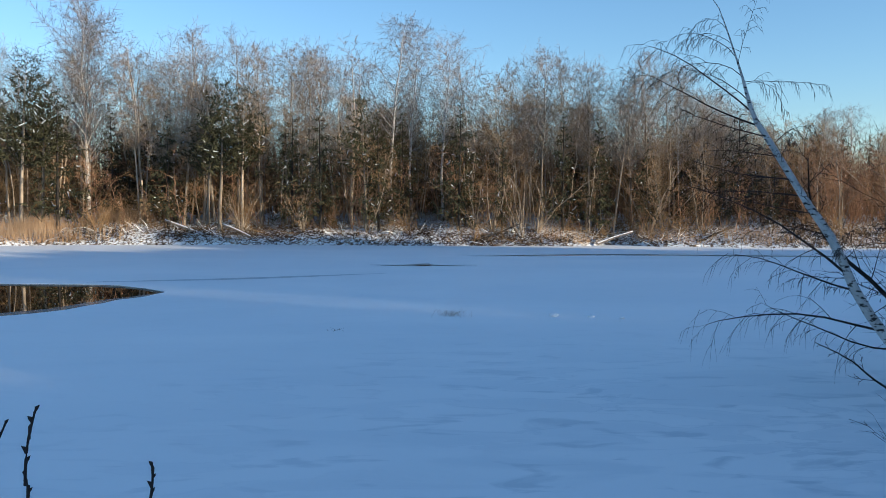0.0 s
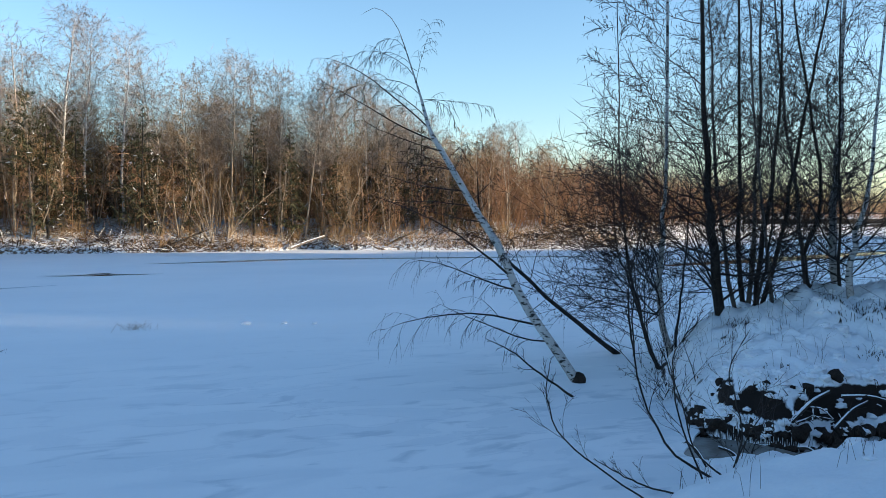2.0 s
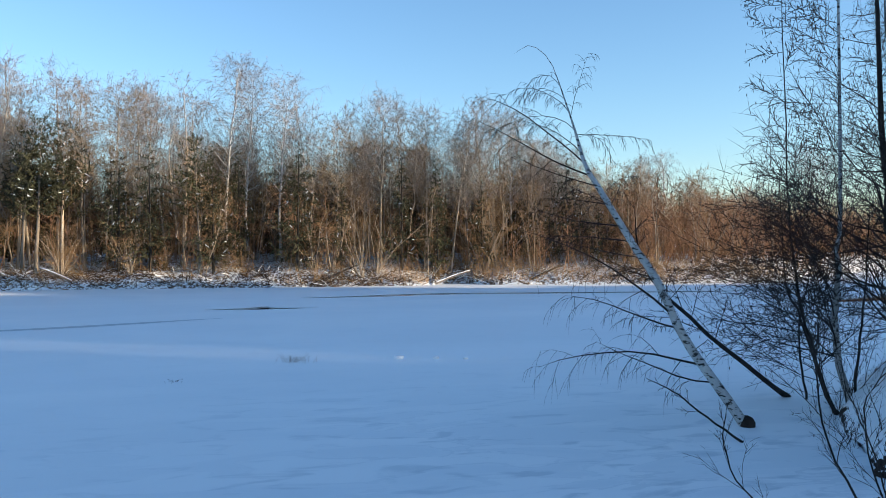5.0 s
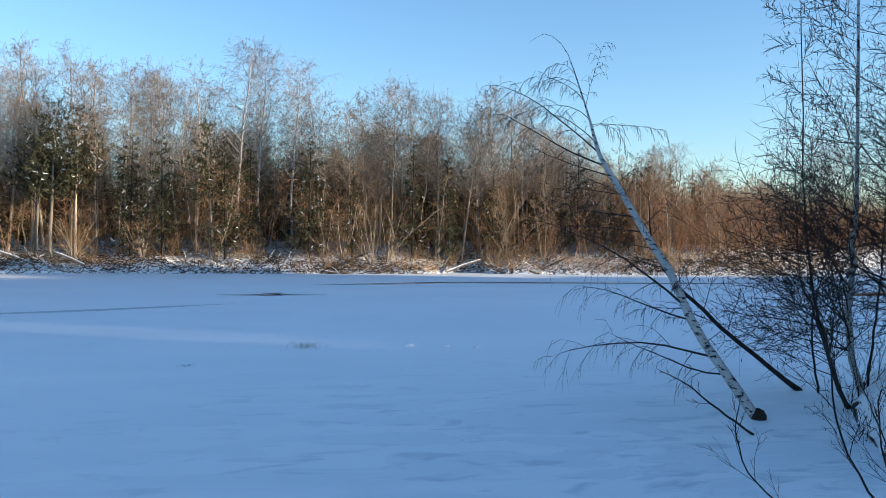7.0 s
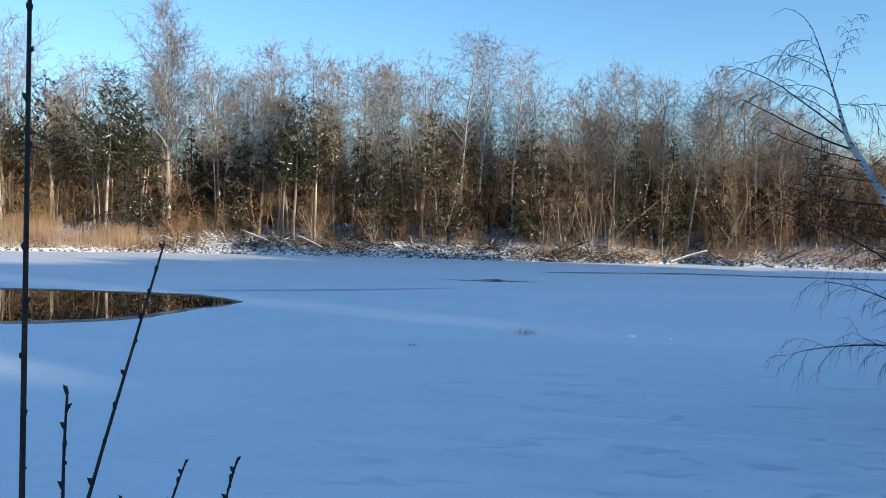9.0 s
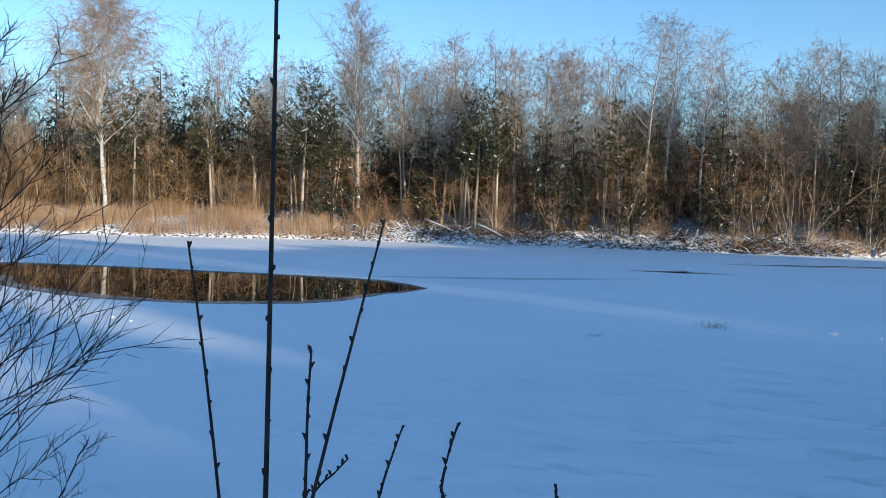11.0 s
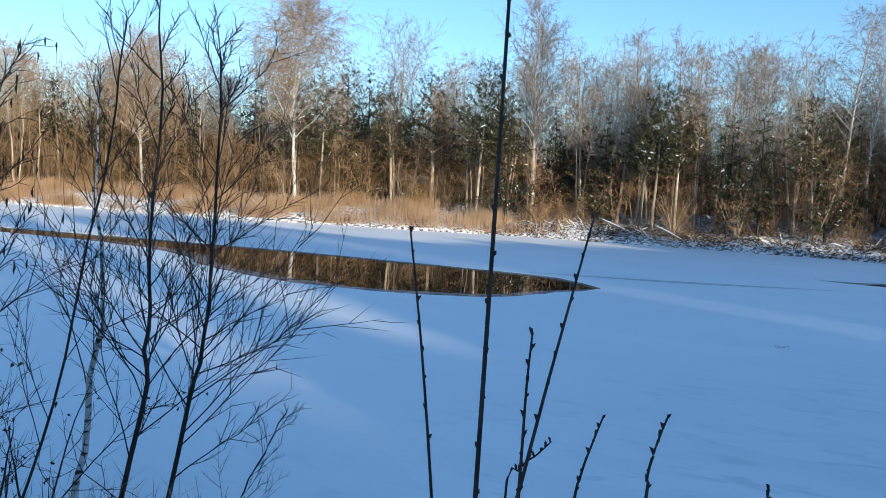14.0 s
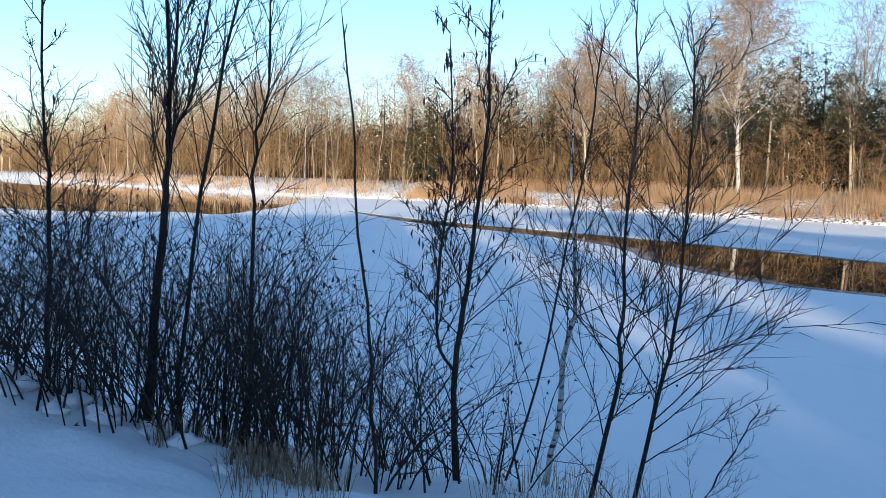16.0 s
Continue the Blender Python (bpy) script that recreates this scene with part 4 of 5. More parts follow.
# ---- trees and bushes of the near bank ----
def near_tree(seed, name, label, points, r0, bark, twig, limbs=34, lo=0.12, l1=(0.25, 64, 0.04, 0.45), l2=(8, 0.50, 44, 0.06, 0.12), l3=(5, 0.55, 40, 0.03, -0.05),
              catkins=0, twig_r=0.0041, group="trees of the near bank", shape=None, lean=None, forks=()):
    """A bare tree close by, its trunk through a few points: trunk, each limb of its own, crown of branches and twigs."""
    rng = np.random.default_rng(seed)
    p = np.array(points, float)
    foot = p[0].copy()
    k = 16
    T = curve(p - foot, k)[None]
    T[0, 1:-1] += rng.normal(0, 0.2 * r0 + 0.006, (k - 2, 3)) * (1, 1, 0.3)
    TR = taper(r0, max(0.005, r0 * 0.08), k, 0.8)
    TR[0, 0] *= 1.25
    for q, rq in forks:   # further stems of the same root
        T = np.concatenate([T, curve(np.array(q, float) - foot, k)[None]])
        TR = np.concatenate([TR, taper(rq, max(0.005, rq * 0.1), k, 0.8)])
    A, AR = grow(rng, T, TR, limbs, lo, 0.99, *l1, 7, 0.26, shape or (lambda s: np.clip(1.2 - s, 0.2, 1)), rmin=min(0.006, r0 * 0.35), wob=0.07, tip=0.3, lean=lean)
    B, BR = grow(rng, A, AR, l2[0], 0.15, 1.0, *l2[1:], 4, 0.55, rmin=min(max(0.004, twig_r * 1.25), r0 * 0.3), wob=0.07, tip=0.4)
    C, CR = grow(rng, B, BR, l3[0], 0.1, 1.0, *l3[1:], 2 if foot[0] > 5 else 3, 0.7, rmin=min(twig_r, r0 * 0.2), wob=0.08, tip=0.5)
    D, DR = grow(rng, A[:, 3:], AR[:, 3:], 4, 0.1, 1.0, 0.5, 35, 0.05, -0.1, 3, 0.6, rmin=min(twig_r, r0 * 0.2), wob=0.12)
    e = thing(name, label, "tree", group, foot)
    for i in range(len(T)):
        part("trunk", mesh_of("trunk", [tubes(T[i:i + 1], TR[i:i + 1], 10)], bark, True), e)
    for i in range(len(A)):
        part("limb", mesh_of("limb", [tubes(A[i:i + 1], AR[i:i + 1], 5)], twig, True), e)
    part("crown", mesh_of("crown", [tubes(B, BR, 3), tubes(C, CR, 3), tubes(D, DR, 3)], twig), e)
    if catkins:
        pick = C[rng.random(len(C)) < catkins]
        t = pick[:, -1]
        Q = np.stack([t, t + np.stack([rng.normal(0, 0.006, len(t)), rng.normal(0, 0.006, len(t)), -rng.uniform(0.02, 0.05, len(t))], 1), t + np.array([0, 0, -0.08])], 1)
        tagged(part("catkin", mesh_of("catkin", [tubes(Q, np.tile([[0.003, 0.0095, 0.0]], (len(t), 1)), 4)], CATKIN), e, "small dark hanging catkins"), kind="stuff")
    return e


ALDER = "dark bare alder stem on the snowy near bank"
CLUMP = [
    ("alder", "tall straight dark alder on the snowy near bank", [(12.24, 13.38, 0.35), (12.05, 13.54, 2.77), (11.96, 13.62, 4.08), (11.84, 13.72, 6.78), (11.6, 13.9, 13)], 0.118, 50),
    ("alder", ALDER, [(12.59, 13.32, 0.6), (12.35, 13.54, 2.67), (12.19, 13.68, 4.45), (12.11, 13.76, 6.81), (12.0, 13.8, 10.5)], 0.05, 30),
    ("alder", ALDER, [(12.68, 13.25, 0.6), (12.56, 13.35, 2.68), (12.57, 13.35, 4.44), (12.51, 13.4, 7.95), (12.5, 13.4, 11)], 0.058, 30),
    ("alder", ALDER, [(12.72, 13.21, 0.6), (12.79, 13.14, 3.27), (12.83, 13.1, 5.02), (12.83, 13.1, 7.91), (12.8, 13.1, 11)], 0.055, 30),
    ("alder", ALDER, [(12.81, 13.12, 0.65), (12.87, 13.06, 2.1), (13.04, 12.89, 4.09), (13.12, 12.82, 6.16), (13.0, 12.9, 11)], 0.065, 30),
    ("alder", ALDER, [(12.85, 13.08, 0.7), (13.21, 12.72, 3.05), (13.39, 12.53, 5.0), (13.67, 12.24, 7.24), (13.9, 12.0, 10)], 0.052, 28),
    ("alder", ALDER, [(13.57, 12.34, 0.9), (13.44, 12.48, 2.37), (13.3, 12.63, 4.09), (13.08, 12.85, 6.17), (12.9, 13.0, 9.5)], 0.056, 26),
    ("alder", ALDER, [(13.62, 12.28, 0.9), (13.48, 12.44, 2.37), (13.67, 12.23, 3.52), (13.49, 12.43, 5.57), (13.28, 12.65, 7.3), (13.2, 12.7, 10)], 0.05, 26),
]
for i, (name, label, pts, r0, limbs) in enumerate(CLUMP):
    near_tree(200 + i, name, label, pts, r0, BARK_GREY if i in (1, 3, 6) else BARK_DARK, TWIG_DARK, limbs + 12, 0.08, (0.24, 70, 0.02, 0.35), catkins=0.10, twig_r=0.0046)
WHITE = "slender white birch with black-flecked bark on the near bank"
near_tree(220, "birch", WHITE, [(11.19, 13.61, -0.12), (10.94, 13.81, 1.37), (10.96, 13.8, 2.77), (10.98, 13.78, 4.06), (11.01, 13.76, 7.86), (11.0, 13.7, 11)], 0.075, BARK_BIRCH, TWIG_DARK, 56, 0.14, (0.29, 66, 0.03, 0.25), (10, 0.44, 48, 0.06, 0.12), catkins=0.2, twig_r=0.0058, lean=(-0.8, 0.4, 0))
near_tree(221, "birch", WHITE, [(13.95, 11.92, 1.0), (13.82, 12.07, 2.84), (13.86, 12.03, 4.42), (13.87, 12.01, 6.1), (13.9, 11.97, 12)], 0.098, BARK_BIRCH, TWIG_DARK, 36, 0.15, twig_r=0.0046)
near_tree(222, "birch", WHITE, [(13.66, 11.35, 1.0), (13.59, 11.42, 2.21), (13.72, 11.26, 3.3), (13.83, 11.13, 4.9), (14.0, 10.9, 10.5)], 0.075, BARK_BIRCH, TWIG_DARK, 28, 0.15, twig_r=0.0046)
near_tree(223, "alder", "thin dark stem bending up beside the birch", [(10.83, 13.52, -0.15), (10.6, 13.7, 0.46), (10.4, 13.84, 1.38), (10.25, 13.95, 2.07), (10.11, 14.05, 3.46), (10.07, 14.08, 4.96), (9.98, 14.14, 9)], 0.045, BARK_DARK, TWIG_DARK, 50, 0.16, (0.26, 68, 0.04, 0.25), (10, 0.44, 48, 0.06, 0.12), catkins=0.22, twig_r=0.0058, lean=(-0.3, 0.15, 0))
near_tree(224, "alder", "thin dark stem bending up beside the birch", [(10.75, 13.5, -0.1), (10.45, 13.7, 0.9), (10.2, 13.9, 1.9), (9.98, 14.0, 2.6), (9.9, 14.1, 5)], 0.035, BARK_DARK, TWIG_DARK, 14, 0.3)
near_tree(225, "alder", "thin leaning stem at the ice edge", [(11.1, 13.5, -0.1), (11.15, 13.45, 1.2), (11.3, 13.4, 2.6), (11.35, 13.4, 4.6)], 0.03, BARK_DARK, TWIG_DARK, 12, 0.3)

rng = np.random.default_rng(240)
for i in range(3):   # thin poles between the larger stems
    x, y = rng.uniform(12.1, 14.6), 0
    y = 25.6 - x + rng.normal(0, 0.35)
    z, h, lx, ly = float(height(x, y)[0]) - 0.05, rng.uniform(5, 9.5), rng.normal(0, 0.5), rng.normal(0, 0.5)
    near_tree(241 + i, "alder", "thin bare pole in the alder clump", [(x, y, z), (x + lx * 0.5, y + ly * 0.5, z + h * 0.4), (x + lx * 0.7, y + ly * 0.7, z + h * 0.7), (x + lx, y + ly, z + h)], rng.uniform(0.028, 0.05), BARK_GREY if i % 2 else BARK_DARK, TWIG_DARK, 20, 0.1, (0.26, 60, 0.1, 0.2), (6, 0.42, 44, 0.1, 0.1), (6, 0.45, 42, 0.05, 0))
for i in range(2):   # low brush about the feet of the clump
    x = rng.uniform(10.6, 14.6)
    y = 25.6 - x + rng.normal(0, 0.6)
    z, h = float(height(x, y)[0]) - 0.05, rng.uniform(2.6, 4.2)
    near_tree(260 + i, "alder", "twiggy young alder about the clump", [(x, y, z), (x + rng.normal(0, 0.2), y + rng.normal(0, 0.2), z + h * 0.5), (x + rng.normal(0, 0.3), y + rng.normal(0, 0.3), z + h)], 0.028, BARK_DARK, TWIG_DARK, 20, 0.08, (0.5, 72, 0.0, 0.1), (6, 0.42, 44, 0.05, 0.0), (5, 0.45, 42, 0, 0))
# bare stems arching out of the snow by the inlet
ARCH = dict(l1=(0.34, 32, 0.15, 0.15), l2=(3, 0.45, 30, 0.05, 0.1), l3=(2, 0.5, 30, 0.05, 0))
for i, (pts, r0) in enumerate((
    ([(6.82, 7.23, 0.05), (6.33, 7.64, 0.47), (6.07, 7.85, 1.18), (5.99, 7.9, 1.98), (6.03, 7.88, 2.5)], 0.016), ([(6.55, 7.2, 0.05), (6.33, 7.39, 0.74), (6.24, 7.46, 1.51), (6.47, 7.27, 2.04)], 0.012),
    ([(5.52, 6.88, 0.15), (5.1, 7.19, 0.48), (4.74, 7.41, 0.82), (4.61, 7.49, 1.24), (4.64, 7.48, 1.61)], 0.010), ([(6.93, 7.26, 0.08), (6.64, 7.52, 0.41), (6.49, 7.65, 1.06), (6.27, 7.82, 1.71)], 0.012),
    ([(6.24, 7.21, 0.02), (5.85, 7.51, 0.12), (5.43, 7.8, 0.36)], 0.012), ([(7.0, 7.34, 0.05), (7.08, 7.26, 0.7), (6.97, 7.36, 1.35), (7.14, 7.2, 1.89)], 0.010))):
    near_tree(280 + i, "sapling", "dark bare stem arching from the snowy bank edge", pts, r0, BARK_DARK, TWIG_DARK, 8, 0.3, **ARCH)


def leaning_birch():
    """The birch that leans out over the ice from its broken foot, with long limbs drooping on the open side."""
    rng = np.random.default_rng(300)
    foot = np.array([8.46, 13.08, 0.0])
    T = curve(np.array([(8.46, 13.08, 0.05), (8.18, 13.29, 0.57), (7.62, 13.66, 1.54), (7.24, 13.91, 2.55), (6.91, 14.12, 3.15), (6.37, 14.48, 4.25), (6.12, 14.64, 4.75), (5.96, 14.75, 5.41), (5.76, 14.88, 6.14), (5.54, 15.02, 6.82), (5.22, 15.23, 7.14), (4.93, 15.42, 6.99)]) - foot, 26)[None]
    run = np.linspace(0, 1, 26)
    TR = np.interp(run, [0, 0.30, 0.54, 0.66, 0.8, 1.0], [0.096, 0.072, 0.046, 0.018, 0.008, 0.0035])[None]
    open_side, back = np.array([-0.84, 0.54, 0.0]), np.array([0.54, 0.84, 0])
    # height on the trunk, length, slope at the start, change of slope, turn from the open side in degrees
    limbs = [(0.75, 2.4, -0.12, 0.55, 4), (1.05, 3.1, 0.38, -0.75, -5), (1.7, 2.5, 0.12, 0.05, 6), (1.95, 3.3, 1.1, -0.85, -6), (2.6, 1.6, 0.3, 0.0, 20), (3.0, 1.7, 0.15, 0.1, -25), (3.3, 1.9, 0.12, 0.05, 10), (3.6, 2.0, 0.10, 0.10, -12),
             (4.0, 1.6, 0.05, 0.10, 15), (4.35, 1.8, 0.30, 0.05, -8), (4.55, 2.6, 0.50, 0.25, 5), (4.8, 2.4, 1.05, -0.75, -5), (5.0, 1.5, 1.2, -0.9, 12), (5.45, 1.7, 1.3, -1.7, 4), (5.8, 1.6, 1.6, -2.0, -6), (6.05, 1.1, 1.2, -1.6, 10), (6.3, 1.1, 3.0, -2.6, 0),
             (5.7, 1.25, 9.0, 0.0, 180), (5.35, 1.4, 0.15, -0.5, 180), (5.3, 1.0, 0.9, -3.0, 170), (4.2, 0.8, 1.2, -1.0, 175), (3.4, 0.8, 0.9, 0.0, 165), (2.2, 0.9, 0.6, 0.0, 190), (1.3, 1.0, 0.5, 0.2, 185)]
    limbs += [(rng.uniform(1.5, 4.6), rng.uniform(0.5, 1.3), rng.uniform(0.05, 0.5), rng.uniform(-0.4, 0.1), rng.normal(0, 60)) for _ in range(12)]
    k = 8
    A, AR = [], []
    for up, ln, rise, sag, turn in limbs:
        f = float(np.interp(up, T[0, :22, 2], np.arange(22)))
        i = int(f)
        base = T[0, i] * (1 - f + i) + T[0, i + 1] * (f - i)
        a = radians(turn)
        d = unit(open_side * math.cos(a) + back * math.sin(a) + np.array([0, 0, rise]))
        path, q = [base], base
        for j in range(1, k):
            d = unit(d + rng.normal(0, 0.07, 3) + np.array([0, 0, sag / (k - 1)]))
            q = q + d * ln / (k - 1)
            path.append(q)
        A.append(path), AR.append(max(0.006, 0.0115 * ln / 2) * (0.65 if up > 5 else 1.0) * np.linspace(1.3, 0.28, k))
    A, AR = np.array(A), np.array(AR)
    B, BR = grow(rng, A, AR, 13, 0.12, 1.0, 0.22, 44, -0.12, -0.7, 4, 0.45, rmin=0.0046, wob=0.10)
    C, CR = grow(rng, B, BR, 4, 0.15, 1.0, 0.75, 32, -0.45, -1.2, 4, 0.7, rmin=0.0036, wob=0.10)
    e = thing("birch", "white birch leaning far out over the ice from a broken foot", "tree", "trees of the near bank", foot)
    part("trunk", mesh_of("trunk", [tubes(T, TR, 12)], BARK_BIRCH, True), e)
    for i in range(len(A)):
        part("limb", mesh_of("limb", [tubes(A[i:i + 1], AR[i:i + 1], 5)], TWIG_DARK, True), e)
    part("crown", mesh_of("crown", [tubes(B, BR, 3), tubes(C, CR, 3)], TWIG_DARK), e)
    K, KR = curve([(0.10, -0.06, -0.05), (0.05, -0.03, 0.05), (-0.02, 0.01, 0.1)], 5)[None], np.array([[0.10, 0.14, 0.15, 0.135, 0.11]])
    part("root_collar", mesh_of("root_collar", [tubes(K, KR, 10, False)], SOIL, True), e, "black broken root collar")


leaning_birch()
near_tree(302, "dead_stem", "dark fallen stem propped up against the leaning birch", [(11.02, 15.37, -0.02), (9.51, 15.16, 1.0), (7.78, 14.64, 2.28), (7.1, 14.3, 3.0), (6.9, 14.2, 4.0)], 0.055, BARK_DARK, TWIG_DARK, 18, 0.3, (0.2, 60, 0.25, 0.1), (3, 0.4, 40, 0.1, 0), (3, 0.4, 40, 0, -0.1))
near_tree(303, "fallen_branch", "thin dead branch lying with its tip up", [(7.75, 12.0, 0.0), (7.2, 12.4, 0.45), (6.9, 12.75, 0.75), (6.55, 13.1, 0.95)], 0.02, BARK_DARK, TWIG_DARK, 8, 0.3, (0.2, 50, 0.1, 0), (2, 0.4, 40, 0, 0), (2, 0.4, 40, 0, 0))

# left of the standing place: sapling trees over the willow thicket
SAP = "slim dark bare sapling among the bank willows"


UP = dict(l1=(0.32, 38, 0.2, 0.2), l2=(4, 0.48, 30, 0.12, 0.1), l3=(2, 0.5, 28, 0.1, 0.0), twig_r=0.0027)
near_tree(320, "sapling", SAP, [(-7.86, 0.43, 0.9), (-7.85, 0.45, 2.0), (-7.85, 0.48, 2.92), (-7.85, 0.46, 3.62), (-7.85, 0.47, 6.4)], 0.024, BARK_DARK, TWIG_DARK, 34, 0.25, (0.22, 58, 0.18, 0.25), (5, 0.42, 40, 0.1, 0.1), (4, 0.4, 38, 0, 0), catkins=0.05, twig_r=0.003)
near_tree(321, "sapling", "dark forked sapling with upswept stems above the willows", [(-7.43, 1.15, 0.85), (-7.41, 1.29, 2.5), (-7.40, 1.34, 3.17), (-7.39, 1.37, 3.97), (-7.42, 1.30, 6.3)], 0.042, BARK_DARK, TWIG_DARK, 16, 0.35, (0.34, 26, 0.3, 0.15), (5, 0.45, 30, 0.15, 0.1), (3, 0.45, 30, 0.1, 0),
          forks=(([(-7.41, 1.27, 2.3), (-7.39, 1.38, 3.41), (-7.34, 1.56, 3.89), (-7.25, 1.85, 5.6)], 0.022), ([(-7.40, 1.34, 3.7), (-7.37, 1.42, 4.2), (-7.33, 1.47, 5.8)], 0.02)))
near_tree(322, "sapling", SAP, [(-7.30, 1.36, 0.9), (-7.27, 1.45, 1.9), (-7.20, 1.69, 3.66), (-7.14, 1.87, 4.6), (-7.08, 2.05, 5.6)], 0.022, BARK_DARK, TWIG_DARK, 20, 0.25, **UP)
near_tree(323, "sapling", SAP, [(-6.94, 1.87, 0.75), (-6.92, 1.91, 2.52), (-6.90, 1.95, 3.42), (-6.87, 2.04, 3.89), (-6.86, 2.08, 5.4)], 0.019, BARK_DARK, TWIG_DARK, 22, 0.3, **UP)
near_tree(324, "sapling", "thin bare pole of a sapling by the ice", [(-5.26, 2.24, 0.85), (-5.28, 2.19, 2.03), (-5.32, 2.12, 2.65), (-5.34, 2.08, 3.39), (-5.38, 1.99, 4.35)], 0.0125, BARK_DARK, TWIG_DARK, 5, 0.55, (0.12, 30, 0.3, 0.1), (2, 0.4, 30, 0.1, 0), (2, 0.4, 30, 0, 0))
near_tree(325, "alder", "forked young alder hung with dark catkins", [(-5.79, 3.30, 0.3), (-5.83, 3.24, 1.6), (-5.77, 3.32, 2.07), (-5.75, 3.36, 2.67), (-5.71, 3.42, 3.22), (-5.69, 3.44, 3.9), (-5.66, 3.46, 5.6)], 0.027, BARK_DARK, TWIG_DARK, 26, 0.2, (0.24, 50, 0.22, 0.35), (6, 0.45, 38, 0.1, 0.1), (3, 0.45, 36, 0, -0.1), catkins=0.3, twig_r=0.003,
          forks=(([(-5.82, 3.26, 1.55), (-5.90, 3.13, 1.83), (-5.89, 3.14, 2.57), (-5.85, 3.21, 3.22), (-5.87, 3.17, 4.4)], 0.014),))
near_tree(326, "birch", "thin young white birch at the ice edge", [(-6.68, 4.94, -0.08), (-6.60, 5.03, 0.59), (-6.54, 5.11, 1.6), (-6.50, 5.15, 1.89), (-6.55, 5.09, 2.97), (-6.56, 5.08, 4.2)], 0.036, BARK_BIRCH, TWIG_DARK, 16, 0.3, **UP)
near_tree(327, "sapling", "upswept bare sapling with fine fan of twigs", [(-5.06, 4.02, 0.25), (-4.94, 4.19, 1.45), (-4.91, 4.22, 1.91), (-4.91, 4.22, 2.45), (-4.87, 4.25, 3.46), (-4.89, 4.24, 4.7)], 0.021, BARK_DARK, TWIG_DARK, 28, 0.1, (0.34, 44, 0.12, 0.3), (7, 0.45, 30, 0.12, 0.1), (3, 0.5, 28, 0.1, 0), twig_r=0.0027)
near_tree(328, "sapling", "upswept bare sapling with fine fan of twigs", [(-4.92, 4.34, 0.2), (-4.76, 4.50, 1.46), (-4.69, 4.56, 1.92), (-4.65, 4.60, 2.46), (-4.63, 4.61, 3.68), (-4.66, 4.59, 4.3)], 0.020, BARK_DARK, TWIG_DARK, 36, 0.08, (0.38, 50, 0.05, 0.3), (7, 0.45, 30, 0.12, 0.1), (3, 0.5, 28, 0.1, 0), twig_r=0.0027, lean=(0.06, 0.12, 0))
near_tree(329, "sapling", SAP, [(-5.85, 3.72, 0.3), (-5.65, 3.99, 1.41), (-5.42, 4.26, 3.47), (-5.34, 4.35, 4.5)], 0.012, BARK_DARK, TWIG_DARK, 14, 0.25, **UP)
near_tree(330, "sapling", "low leaning sapling with long side shoots over the ice", [(-4.62, 4.5, 0.1), (-4.45, 4.65, 0.6), (-4.25, 4.8, 1.1), (-4.1, 4.9, 1.5)], 0.008, BARK_DARK, TWIG_DARK, 14, 0.1, (0.4, 45, 0.15, 0.2), (4, 0.4, 34, 0.1, 0.1), (3, 0.45, 32, 0.1, 0), twig_r=0.0025)


def willow(seed, x, y, h, stems, lean, spread=0.35, label="dense leafless willow clump rising from bank snow"):
    """A willow clump: every stem of its own, a crown of branches, and a few withered leaves."""
    rng = np.random.default_rng(seed)
    k = 7
    z0 = float(height(x, y)[0])
    e = thing("willow", label, "shrub", "willow clumps", (x, y, z0 - 0.05))
    a, out = rng.random(stems) * 6.28, rng.uniform(0.1, 1.0, stems) * lean
    root = rng.normal(0, spread, (stems, 2))
    ground_z = height(x + root[:, 0], y + root[:, 1]) - z0
    z = np.linspace(0, 1, k)[None]
    X = root[:, :1] + np.cos(a)[:, None] * out[:, None] * z**1.3 + np.cumsum(rng.normal(0, 0.022, (stems, k)), 1) * z
    Y = root[:, 1:] + np.sin(a)[:, None] * out[:, None] * z**1.3 + np.cumsum(rng.normal(0, 0.022, (stems, k)), 1) * z
    S = np.stack([X, Y, ground_z[:, None] + z * (h * rng.uniform(0.55, 1.05, stems))[:, None]], -1)
    SR = rng.uniform(0.005, 0.0115, (stems, 1)) * np.linspace(1, 0.3, k)[None]
    B, BR = grow(rng, S, SR, 7, 0.12, 0.97, 0.38, 42, 0.1, 0.15, 4, 0.6, rmin=0.0035, wob=0.15)
    C, CR = grow(rng, B, BR, 4, 0.15, 1.0, 0.5, 40, 0.1, 0.1, 2, 0.75, rmin=0.0026, wob=0.15)
    for i in range(stems):
        part("stem", mesh_of("stem", [tubes(S[i:i + 1], SR[i:i + 1], 5)], BARK_DARK, True), e)
    part("crown", mesh_of("crown", [tubes(B, BR, 3), tubes(C, CR, 3)], TWIG_DARK), e)
    t = C[rng.random(len(C)) < 0.10][:, -1]
    Q = np.stack([t, t + rng.normal(0, 0.012, t.shape) + np.array([0, 0, -0.012]), t + rng.normal(0, 0.012, t.shape) + np.array([0, 0, -0.035])], 1)
    if len(t):
        tagged(part("withered_leaf", mesh_of("withered_leaf", [tubes(Q, np.tile([[0.003, 0.011, 0.0]], (len(t), 1)), 4)], CATKIN), e, "small withered dark leaves"), kind="stuff")
    return e


